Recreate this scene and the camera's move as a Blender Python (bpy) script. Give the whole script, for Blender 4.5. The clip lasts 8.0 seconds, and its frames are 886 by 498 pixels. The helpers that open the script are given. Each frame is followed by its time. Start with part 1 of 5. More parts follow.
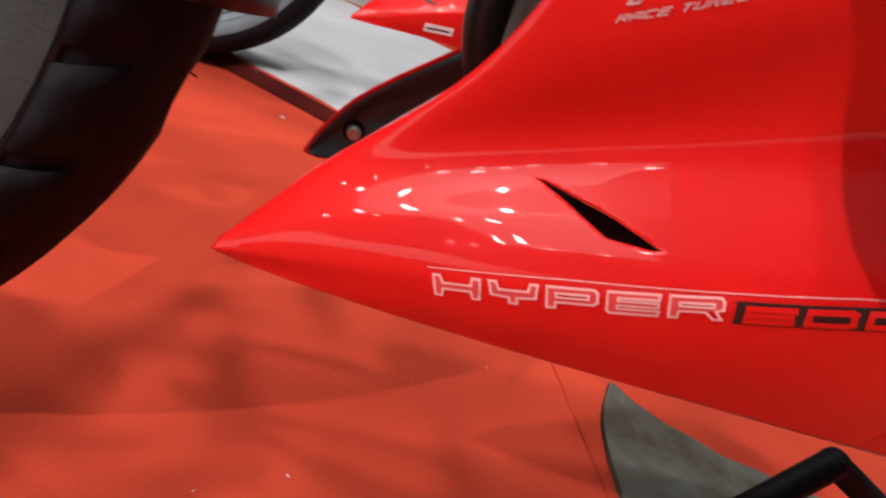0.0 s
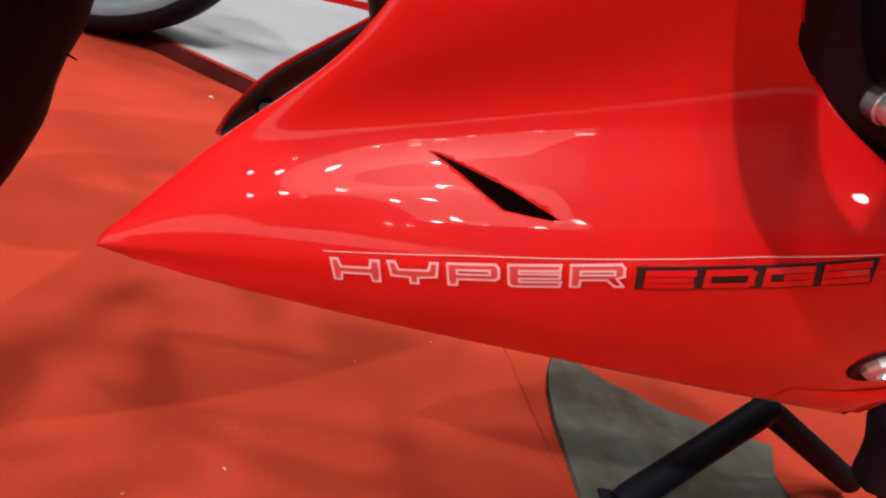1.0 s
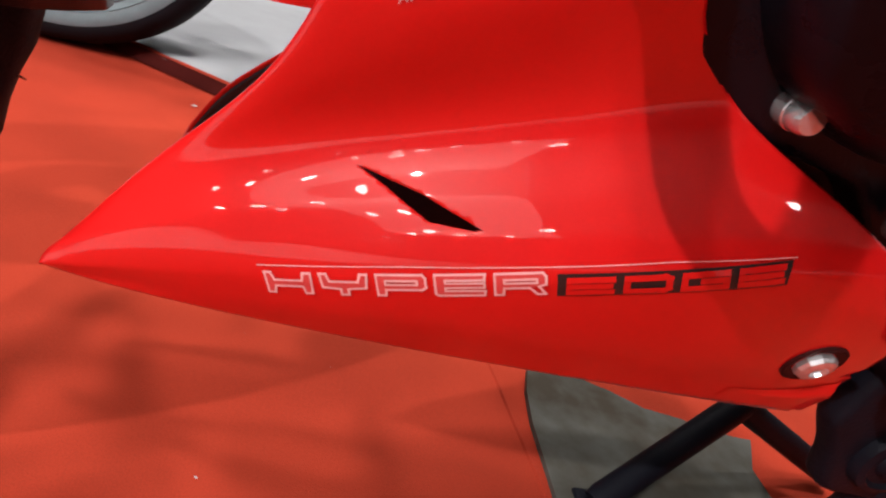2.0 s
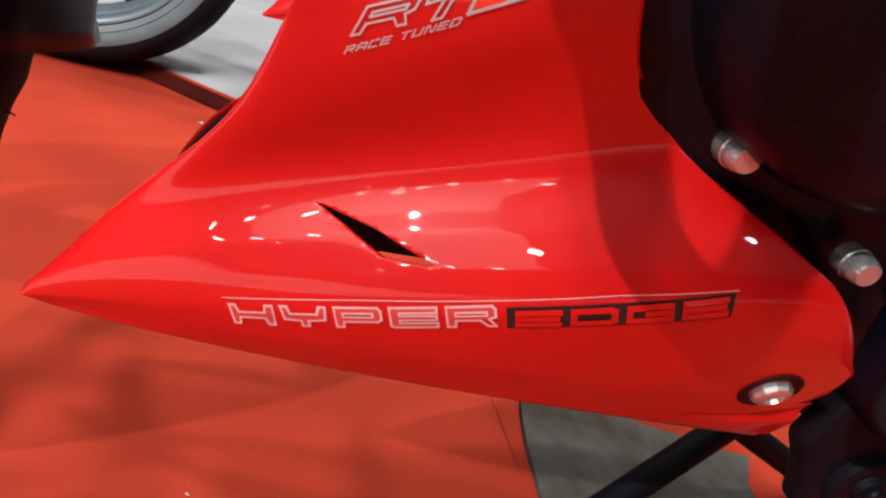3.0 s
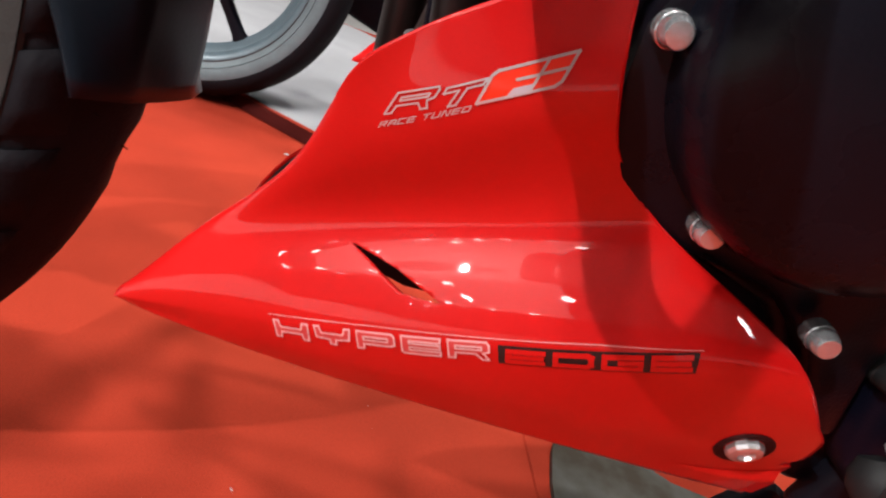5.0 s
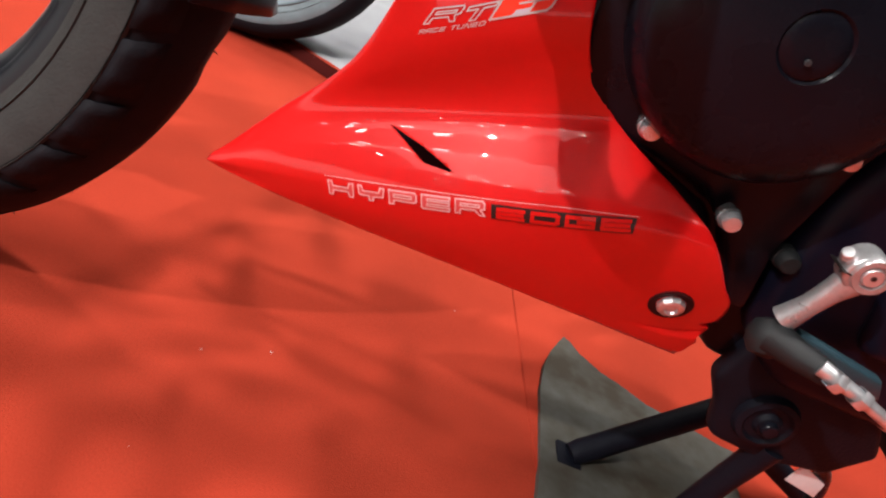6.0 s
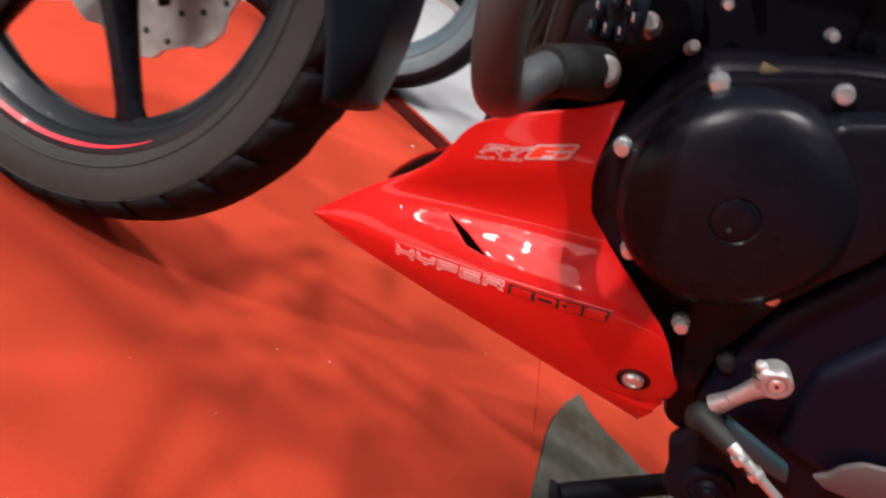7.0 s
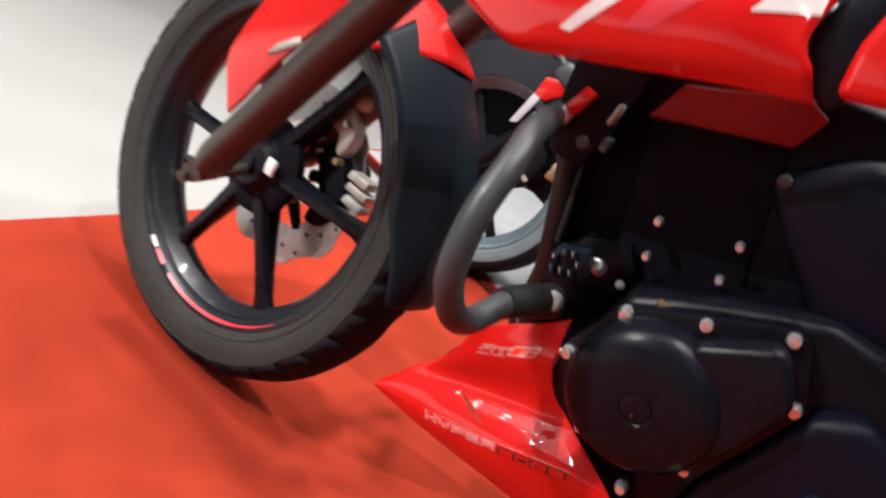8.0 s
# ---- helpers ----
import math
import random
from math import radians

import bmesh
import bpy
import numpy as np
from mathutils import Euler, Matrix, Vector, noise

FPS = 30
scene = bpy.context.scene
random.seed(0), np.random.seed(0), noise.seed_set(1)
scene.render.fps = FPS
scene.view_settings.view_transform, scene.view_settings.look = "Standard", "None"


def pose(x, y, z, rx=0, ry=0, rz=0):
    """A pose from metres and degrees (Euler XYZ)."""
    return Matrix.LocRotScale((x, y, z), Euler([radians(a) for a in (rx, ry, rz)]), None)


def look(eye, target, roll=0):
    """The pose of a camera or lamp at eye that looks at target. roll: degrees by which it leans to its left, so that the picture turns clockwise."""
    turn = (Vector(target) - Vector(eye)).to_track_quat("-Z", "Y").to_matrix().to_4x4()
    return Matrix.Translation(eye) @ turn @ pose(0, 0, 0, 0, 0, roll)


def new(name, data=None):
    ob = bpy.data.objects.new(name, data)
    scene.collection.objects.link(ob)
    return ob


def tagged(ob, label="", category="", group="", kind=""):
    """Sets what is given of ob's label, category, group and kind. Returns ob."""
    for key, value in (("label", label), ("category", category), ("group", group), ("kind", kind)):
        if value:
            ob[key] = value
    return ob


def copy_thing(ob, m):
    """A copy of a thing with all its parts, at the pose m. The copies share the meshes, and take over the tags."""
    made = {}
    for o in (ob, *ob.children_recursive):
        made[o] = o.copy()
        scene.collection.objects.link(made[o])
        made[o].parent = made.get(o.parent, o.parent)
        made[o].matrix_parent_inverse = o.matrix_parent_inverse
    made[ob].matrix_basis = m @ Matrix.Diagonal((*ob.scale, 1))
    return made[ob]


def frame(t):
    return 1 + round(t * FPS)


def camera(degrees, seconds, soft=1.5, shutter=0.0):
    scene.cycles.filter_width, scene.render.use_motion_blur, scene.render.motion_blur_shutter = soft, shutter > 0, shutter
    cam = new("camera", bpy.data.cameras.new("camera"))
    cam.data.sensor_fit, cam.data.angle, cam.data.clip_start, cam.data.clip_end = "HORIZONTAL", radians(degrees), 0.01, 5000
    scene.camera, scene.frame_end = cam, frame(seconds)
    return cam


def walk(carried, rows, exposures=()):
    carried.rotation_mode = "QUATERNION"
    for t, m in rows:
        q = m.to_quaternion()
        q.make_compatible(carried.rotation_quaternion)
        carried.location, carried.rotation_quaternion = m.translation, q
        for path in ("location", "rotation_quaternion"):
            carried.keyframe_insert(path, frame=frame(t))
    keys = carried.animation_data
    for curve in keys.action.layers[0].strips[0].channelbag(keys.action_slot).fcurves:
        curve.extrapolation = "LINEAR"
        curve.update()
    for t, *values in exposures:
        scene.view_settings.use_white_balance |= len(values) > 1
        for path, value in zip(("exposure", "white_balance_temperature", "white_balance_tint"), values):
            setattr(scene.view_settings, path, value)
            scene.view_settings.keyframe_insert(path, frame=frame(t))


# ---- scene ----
cam = camera(70.1, 8.0, 2.2, 0.4)
PATH = [
    (0, (0.1144, -0.1799, 0.3251), (0.2919, 0.7239, -0.0642), 22.32),
    (0.2, (0.1197, -0.1763, 0.323), (0.3285, 0.7219, -0.0638), 21.80),
    (0.5, (0.1254, -0.1717, 0.3271), (0.3644, 0.7165, -0.0653), 21.50),
    (1, (0.1329, -0.1727, 0.3301), (0.3867, 0.7059, -0.0744), 20.73),
    (1.5, (0.1386, -0.1786, 0.3358), (0.3819, 0.7042, -0.066), 20.25),
    (2, (0.1518, -0.178, 0.3415), (0.4064, 0.701, -0.0614), 19.47),
    (2.2, (0.1544, -0.1791, 0.3459), (0.404, 0.7049, -0.0493), 19.44),
    (3.5, (0.1732, -0.184, 0.3634), (0.3916, 0.7065, -0.0356), 18.17),
    (4, (0.1767, -0.1846, 0.3753), (0.3731, 0.7261, 0.012), 18.31),
    (4.2, (0.1774, -0.1908, 0.3801), (0.359, 0.7253, 0.0226), 18.18),
    (5.3, (0.1834, -0.2395, 0.3798), (0.2689, 0.679, -0.0062), 21.56),
    (5.5, (0.1894, -0.2616, 0.3784), (0.2808, 0.6581, -0.0034), 22.95),
    (6, (0.194, -0.3128, 0.377), (0.2769, 0.5855, -0.0545), 25.08),
    (6.5, (0.194, -0.3549, 0.4001), (0.2745, 0.5537, -0.0097), 28.47),
    (7, (0.1949, -0.4129, 0.4513), (0.1667, 0.49, 0.0225), 31.45),
    (7.2, (0.2072, -0.428, 0.4612), (0.1166, 0.4892, 0.0731), 31.01),
    (7.4, (0.212, -0.440, 0.488), (0.1035, 0.4815, 0.1155), 29.2),
    (7.5, (0.2319, -0.4581, 0.5051), (0.071, 0.464, 0.1531), 26.97),
    (7.7, (0.2637, -0.4888, 0.5326), (0.034, 0.431, 0.2146), 25.58),
    (7.8, (0.2804, -0.5074, 0.5388), (0.0052, 0.4115, 0.2561), 26.79),
    (8, (0.288, -0.5519, 0.5839), (-0.0354, 0.3432, 0.2772), 27.09),
]
walk(cam, [(t, look(eye, target, roll)) for t, eye, target, roll in PATH], [(0.0, 0.07), (4.2, 0.08), (6.0, 0.27), (7.0, 0.30), (8.0, 0.27)])

# ---- world and lamps ----
world = bpy.data.worlds.new("hall_air")
scene.world = world
world.use_nodes = True
world.node_tree.nodes["Background"].inputs["Color"].default_value = (1.0, 0.93, 0.88, 1)
world.node_tree.nodes["Background"].inputs["Strength"].default_value = 0.05

CEILING = 3.4
# x, y, watts: lamps out of view near the motorcycle, set from shadows and highlights or added as fill, the first one in
# front of it the strongest
SPOTS = [(-3.00, -2.80, 320), (-2.15, -1.55, 60), (0.60, -0.30, 62), (0.90, 0.75, 46), (-0.40, 1.30, 40), (0.95, -1.25, 8), (-0.45, -0.85, 10), (-1.60, -0.20, 10), (-1.30, 0.80, 24), (1.60, 1.60, 24), (0.30, 2.30, 24)]
# lamps further off, also unseen, placed by their highlights on the cowl
FAR_SPOTS = [(-1.85, -6.20), (-5.00, -6.20), (-5.40, -3.50), (-9.20, -6.40), (-6.00, -2.45), (-10.1, -4.50), (-5.55, -1.40), (-3.80, -2.43), (-6.50, -7.10), (-4.70, -8.60), (-3.30, -8.80), (-6.30, -8.75), (-5.15, -7.75), (-9.80, -12.8), (2.45, -3.35), (-3.00, -1.23), (-7.80, -4.10), (-7.20, -3.20), (-11.1, -13.0)]
SPOTS += [(x, y, 5 + 0.8 * math.hypot(x, y)) for x, y in FAR_SPOTS]

# ---- materials ----


def material(name, colour, rough=0.5, metal=0.0, coat=0.0, dark=0.8, light=1.12, scale=40.0, bump=0.0, bump_scale=300.0, spec=0.5, rough_var=0.0):
    """A surface with tone variation at two sizes, fine relief and uneven gloss."""
    m = bpy.data.materials.new(name)
    m.use_nodes = True
    nt = m.node_tree
    b = nt.nodes["Principled BSDF"]
    b.inputs["Roughness"].default_value = rough
    b.inputs["Metallic"].default_value = metal
    b.inputs["Coat Weight"].default_value = coat
    b.inputs["Coat Roughness"].default_value = 0.018
    b.inputs["Specular IOR Level"].default_value = spec
    co = nt.nodes.new("ShaderNodeTexCoord")
    big = nt.nodes.new("ShaderNodeTexNoise")
    big.inputs["Scale"].default_value = scale
    big.inputs["Detail"].default_value = 6
    small = nt.nodes.new("ShaderNodeTexNoise")
    small.inputs["Scale"].default_value = bump_scale
    small.inputs["Detail"].default_value = 4
    nt.links.new(co.outputs["Object"], big.inputs["Vector"])
    nt.links.new(co.outputs["Object"], small.inputs["Vector"])
    both = nt.nodes.new("ShaderNodeMath")
    both.operation = "MULTIPLY_ADD"
    both.inputs[1].default_value = 0.65
    nt.links.new(big.outputs["Fac"], both.inputs[0])
    thin = nt.nodes.new("ShaderNodeMath")
    thin.operation = "MULTIPLY"
    thin.inputs[1].default_value = 0.35
    nt.links.new(small.outputs["Fac"], thin.inputs[0])
    nt.links.new(thin.outputs[0], both.inputs[2])
    ramp = nt.nodes.new("ShaderNodeValToRGB")
    ramp.color_ramp.elements[0].position, ramp.color_ramp.elements[1].position = 0.3, 0.7
    ramp.color_ramp.elements[0].color = (*[min(1, c * dark) for c in colour], 1)
    ramp.color_ramp.elements[1].color = (*[min(1, c * light) for c in colour], 1)
    nt.links.new(both.outputs[0], ramp.inputs["Fac"])
    nt.links.new(ramp.outputs["Color"], b.inputs["Base Color"])
    if rough_var:
        rv = nt.nodes.new("ShaderNodeMapRange")
        rv.inputs["To Min"].default_value, rv.inputs["To Max"].default_value = max(0.02, rough - rough_var), min(1, rough + rough_var)
        nt.links.new(big.outputs["Fac"], rv.inputs["Value"])
        nt.links.new(rv.outputs["Result"], b.inputs["Roughness"])
    if bump:
        bp = nt.nodes.new("ShaderNodeBump")
        bp.inputs["Strength"].default_value = bump
        bp.inputs["Distance"].default_value = 0.002
        nt.links.new(small.outputs["Fac"], bp.inputs["Height"])
        nt.links.new(bp.outputs["Normal"], b.inputs["Normal"])
    return m


def glow(name, colour, strength):
    m = bpy.data.materials.new(name)
    m.use_nodes = True
    b = m.node_tree.nodes["Principled BSDF"]
    b.inputs["Base Color"].default_value = (*colour, 1)
    b.inputs["Emission Color"].default_value = (*colour, 1)
    b.inputs["Emission Strength"].default_value = strength
    return m


RED = material("red_paint", (0.60, 0.0076, 0.0076), 0.40, 0.0, 1.0, 0.93, 1.05, 25, 0.008, 900, 0.12)
RED_DULL = material("dark_red_plastic", (0.030, 0.007, 0.007), 0.5, 0.0, 0.0, 0.85, 1.1, 30)
RED_SHADED = material("shaded_red_panel", (0.20, 0.008, 0.007), 0.5, 0.0, 0.0, 0.85, 1.1, 30, 0.0, 300, 0.2)
CARPET = material("red_carpet", (0.345, 0.0350, 0.0160), 0.95, 0.0, 0.0, 0.70, 1.15, 5, 0.35, 700, 0.12)
RUBBER = material("tyre_rubber", (0.0055, 0.0052, 0.0078), 0.75, 0.0, 0.0, 0.7, 1.3, 30, 0.25, 500, 0.35, 0.12)
BLACK_PAINT = material("black_engine_paint", (0.0046, 0.0043, 0.0074), 0.30, 0.0, 0.0, 0.7, 1.3, 40, 0.12, 700, 0.5, 0.1)
BLACK_SATIN = material("black_satin_metal", (0.0050, 0.0056, 0.0096), 0.28, 0.0, 0.0, 0.75, 1.3, 30, 0.08, 600, 0.5, 0.1)
BLACK_MATT = material("black_matt_plastic", (0.0048, 0.0055, 0.0098), 0.55, 0.0, 0.0, 0.75, 1.3, 35, 0.2, 500)
NAVY = material("dark_navy_plastic", (0.0040, 0.0046, 0.0120), 0.42, 0.0, 0.0, 0.75, 1.25, 25, 0.1, 500)
RIM_DARK = material("dark_rim_paint", (0.0075, 0.0095, 0.0135), 0.36, 0.1, 0.15, 0.8, 1.2, 30)
RIM_GREY = material("blue_grey_rim_paint", (0.105, 0.150, 0.175), 0.35, 0.2, 0.2, 0.85, 1.15, 30)
GUARD = material("grey_powder_coat", (0.048, 0.053, 0.057), 0.42, 0.2, 0.1, 0.8, 1.25, 40, 0.1, 800)
FORK = material("grey_brown_fork_paint", (0.040, 0.029, 0.026), 0.38, 0.2, 0.1, 0.8, 1.2, 40)
BLADE = material("blue_black_plastic", (0.0065, 0.0110, 0.0170), 0.33, 0.0, 0.0, 0.8, 1.2, 30, 0.05, 500, 0.22)
INNER = material("blue_grey_inner_plastic", (0.016, 0.040, 0.052), 0.40, 0.0, 0.0, 0.8, 1.2, 30, 0.05, 500)
CYL = material("black_fin_paint", (0.0080, 0.0076, 0.0128), 0.7, 0.0, 0.0, 0.7, 1.3, 60, 0.1, 600, 0.04)
BOOT = material("grey_rubber", (0.0105, 0.0120, 0.0130), 0.6, 0.0, 0.0, 0.8, 1.2, 60, 0.1, 600, 0.3)
FRAME = material("brown_black_frame_paint", (0.010, 0.0062, 0.0060), 0.4, 0.1, 0.1, 0.8, 1.2, 40)
BOLT = material("polished_zinc", (0.58, 0.61, 0.64), 0.24, 0.75, 0.0, 0.85, 1.08, 200)
CHROME = material("bright_zinc", (0.72, 0.73, 0.75), 0.30, 0.80, 0.0, 0.8, 1.1, 200)
STEEL = material("brushed_steel", (0.42, 0.42, 0.42), 0.34, 0.7, 0.0, 0.75, 1.15, 90, 0.1, 900, 0.5, 0.1)
PALE_CAST = material("pale_cast_alloy", (0.42, 0.41, 0.38), 0.5, 0.4, 0.0, 0.7, 1.15, 70, 0.2, 400, 0.4, 0.1)
CAST = material("cast_alloy", (0.50, 0.50, 0.51), 0.30, 0.70, 0.0, 0.75, 1.15, 70, 0.15, 500, 0.5, 0.1)
BRASS = material("dull_brass", (0.36, 0.28, 0.16), 0.45, 1.0, 0.0, 0.7, 1.2, 80)
PINK = material("pale_pink_print", (0.80, 0.42, 0.42), 0.4, 0.0, 0.3, 0.9, 1.08, 60)
WHITE = material("white_print", (0.75, 0.72, 0.72), 0.45, 0.0, 0.2, 0.9, 1.05, 60)
SILVER = material("silver_print", (0.62, 0.60, 0.62), 0.3, 0.4, 0.3, 0.9, 1.05, 60)
FILM = material("reflective_film", (0.68, 0.075, 0.075), 0.30, 0.2, 0.3, 0.95, 1.05, 60)
HOT_RED = material("orange_red_print", (0.90, 0.035, 0.008), 0.3, 0.0, 0.6, 0.95, 1.05, 60)
PALE_FILM = material("pale_lavender_film", (0.60, 0.60, 0.68), 0.35, 0.2, 0.2, 0.95, 1.05, 60)
GREY_RUBBER = material("worn_tyre_wall", (0.0265, 0.0280, 0.0270), 0.75, 0.0, 0.0, 0.75, 1.2, 60, 0.3, 500, 0.3)
PALE_WALL = material("pale_tyre_wall", (0.105, 0.145, 0.160), 0.55, 0.0, 0.0, 0.85, 1.15, 40)
INK = material("black_print", (0.012, 0.010, 0.010), 0.45, 0.0, 0.2, 0.9, 1.1, 60)
TAPE = material("red_rim_tape", (0.62, 0.03, 0.05), 0.35, 0.0, 0.3, 0.85, 1.1, 60)
CLOTH = material("white_cloth", (0.34, 0.352, 0.370), 0.85, 0.0, 0.0, 0.86, 1.06, 6, 0.3, 500, 0.2)
MAT = material("worn_grey_board", (0.15, 0.15, 0.13), 0.8, 0.0, 0.0, 0.6, 1.3, 9, 0.12, 45, 0.3)
PLINTH_SHADE = material("plinth_shade_red", (0.045, 0.006, 0.005), 0.9, 0.0, 0.0, 0.8, 1.2, 9, 0.1, 500, 0.04)
HEEL = material("satin_alloy_plate", (0.115, 0.095, 0.098), 0.45, 0.3, 0.0, 0.85, 1.1, 50, 0.05, 500)
TILE = material("pale_hall_floor", (0.36, 0.36, 0.35), 0.35, 0.0, 0.0, 0.93, 1.04, 3, 0.05, 200, 0.5, 0.08)
PLASTER = material("grey_plaster", (0.36, 0.35, 0.34), 0.9, 0.0, 0.0, 0.9, 1.06, 2, 0.2, 150, 0.2)
CEIL = material("grey_ceiling_board", (0.30, 0.295, 0.29), 0.9, 0.0, 0.0, 0.9, 1.06, 2, 0.2, 150, 0.2)
for dull, gloss in ((BLACK_PAINT, 0.16), (BLACK_SATIN, 0.15), (RED_DULL, 0.08), (BLACK_MATT, 0.12), (NAVY, 0.14), (BLADE, 0.16), (RUBBER, 0.16), (RIM_DARK, 0.3), (FRAME, 0.2), (GUARD, 0.3)):
    dull.node_tree.nodes["Principled BSDF"].inputs["Specular IOR Level"].default_value = gloss
MAT_RAMP = MAT.node_tree.nodes["Color Ramp"].color_ramp
MAT_RAMP.elements[0].position, MAT_RAMP.elements[1].position = 0.37, 0.63
MAT_RAMP.elements[0].color = (0.040, 0.032, 0.021, 1)
MAT_RAMP.elements[1].color = (0.088, 0.093, 0.084, 1)
LAMP_GLOW = glow("lamp_glow", (1.0, 0.96, 0.94), 6.0)

PANEL_GLOW = glow("panel_glow", (1.0, 0.96, 0.95), 0.85)

# ---- mesh helpers ----


def mesh_of(bm, name, mat, smooth=True):
    bmesh.ops.recalc_face_normals(bm, faces=bm.faces)
    me = bpy.data.meshes.new(name)
    bm.to_mesh(me)
    bm.free()
    me.materials.append(mat)
    if smooth:
        me.polygons.foreach_set("use_smooth", [True] * len(me.polygons))
        me.set_sharp_from_angle(angle=radians(38))
    return me


def part(name, bm, mat, parent=None, label="", smooth=True):
    ob = new(name, mesh_of(bm, name, mat, smooth))
    if parent is not None:
        ob.parent = parent
    if label:
        ob["label"] = label
    return ob


def catmull(points, n):
    """n places along a smooth curve through the points."""
    p = [Vector(q) for q in points]
    p = [2 * p[0] - p[1]] + p + [2 * p[-1] - p[-2]]
    out = []
    for i in range(n):
        u = i / (n - 1) * (len(p) - 3)
        k = min(int(u), len(p) - 4)
        u -= k
        a, b, c, d = p[k : k + 4]
        out.append(0.5 * (2 * b + (c - a) * u + (2 * a - 5 * b + 4 * c - d) * u * u + (3 * b - a - 3 * c + d) * u**3))
    return out


def tube(bm, points, radius, seg=14, caps=True, n=0):
    """A round bar along the points; radius may be a list, one for each point."""
    pts = catmull(points, n) if n else [Vector(q) for q in points]
    rings, side = [], None
    for i, c in enumerate(pts):
        d = (pts[min(i + 1, len(pts) - 1)] - pts[max(i - 1, 0)]).normalized()
        if side is None:
            side = d.orthogonal().normalized()
        side = (side - d * side.dot(d)).normalized()
        up = d.cross(side)
        if isinstance(radius, (list, tuple)):
            u = i / (len(pts) - 1) * (len(radius) - 1)
            k = min(int(u), len(radius) - 2)
            r = radius[k] + (radius[k + 1] - radius[k]) * (u - k)
        else:
            r = radius
        rings.append([bm.verts.new(c + r * (math.cos(a) * side + math.sin(a) * up)) for a in (2 * math.pi * j / seg for j in range(seg))])
    for a, b in zip(rings[:-1], rings[1:]):
        for j in range(seg):
            bm.faces.new((a[j], a[(j + 1) % seg], b[(j + 1) % seg], b[j]))
    if caps:
        bm.faces.new(rings[0][::-1])
        bm.faces.new(rings[-1])
    return bm


def lathe(bm, profile, centre=(0, 0, 0), axis=(0, -1, 0), seg=48, closed=False):
    """A turned body: profile rows of (radius, distance along the axis)."""
    axis = Vector(axis).normalized()
    side = axis.orthogonal().normalized()
    up = axis.cross(side)
    c = Vector(centre)
    rings = []
    for r, h in profile:
        if r < 1e-6:
            rings.append([bm.verts.new(c + axis * h)])
        else:
            rings.append([bm.verts.new(c + axis * h + r * (math.cos(a) * side + math.sin(a) * up)) for a in (2 * math.pi * j / seg for j in range(seg))])
    pairs = list(zip(rings[:-1], rings[1:])) + ([(rings[-1], rings[0])] if closed else [])
    for a, b in pairs:
        for j in range(seg):
            k = (j + 1) % seg
            if len(a) == 1 and len(b) == 1:
                continue
            if len(a) == 1:
                bm.faces.new((a[0], b[k], b[j]))
            elif len(b) == 1:
                bm.faces.new((a[j], a[k], b[0]))
            else:
                bm.faces.new((a[j], a[k], b[k], b[j]))
    return bm


def slab(bm, outline, y0, y1, bevel=0.0, seg=2):
    """A plate in the x-z plane from y0 to y1, its edges rounded."""
    own = bmesh.new()
    a = [own.verts.new((x, y0, z)) for x, z in outline]
    b = [own.verts.new((x, y1, z)) for x, z in outline]
    own.faces.new(a)
    own.faces.new(b[::-1])
    n = len(a)
    for i in range(n):
        own.faces.new((a[i], b[i], b[(i + 1) % n], a[(i + 1) % n]))
    bmesh.ops.recalc_face_normals(own, faces=own.faces)
    if bevel:
        bmesh.ops.bevel(own, geom=list(own.edges), offset=bevel, segments=seg, profile=0.5, affect="EDGES", clamp_overlap=True)
    me = bpy.data.meshes.new("tmp")
    own.to_mesh(me)
    own.free()
    bm.from_mesh(me)
    bpy.data.meshes.remove(me)
    return bm


def box(bm, lo, hi, bevel=0.0, turn=None, seg=2):
    own = bmesh.new()
    bmesh.ops.create_cube(own, size=1.0)
    c = (Vector(lo) + Vector(hi)) / 2
    s = Vector(hi) - Vector(lo)
    for v in own.verts:
        v.co = Vector((v.co.x * s.x, v.co.y * s.y, v.co.z * s.z))
    if bevel:
        bmesh.ops.bevel(own, geom=list(own.edges), offset=bevel, segments=seg, profile=0.5, affect="EDGES", clamp_overlap=True)
    m = Matrix.Translation(c) @ (turn.to_4x4() if turn else Matrix())
    for v in own.verts:
        v.co = m @ v.co
    me = bpy.data.meshes.new("tmp")
    own.to_mesh(me)
    own.free()
    bm.from_mesh(me)
    bpy.data.meshes.remove(me)
    return bm


def turn(rx=0, ry=0, rz=0):
    return Euler([radians(a) for a in (rx, ry, rz)]).to_matrix()


def bolt(parent, at, size=0.0075, mat=None, axis=(0, -1, 0), name="bolt", label="", proud=1.0):
    """A round cap bolt with a flange and a flat end."""
    bm = bmesh.new()
    s, p = size, proud
    lathe(bm, [(s * 1.02, -0.004), (s * 1.02, 0.0012 * p), (s * 0.9, 0.0020 * p)], at, axis, 20)
    lathe(bm, [(s * 0.95, 0.001), (s * 0.94, 0.0040 * p), (s * 0.86, 0.0066 * p), (s * 0.72, 0.0082 * p), (s * 0.70, 0.00825 * p), (s * 0.66, 0.00828 * p), (0, 0.0083 * p)], at, axis, 18)
    return part(name, bm, mat or BOLT, parent, label)


def fair(points, n, degree=4):
    """n places along a fair curve: one low-order curve laid along the points, its ends held."""
    p = np.array(points, float)
    u = np.linspace(0, 1, len(p))
    w = np.ones(len(p))
    w[0] = w[-1] = 20
    fits = [np.polyfit(u, p[:, k], degree, w=w) for k in range(3)]
    return [Vector([float(np.polyval(f, t)) for f in fits]) for t in np.linspace(0, 1, n)]


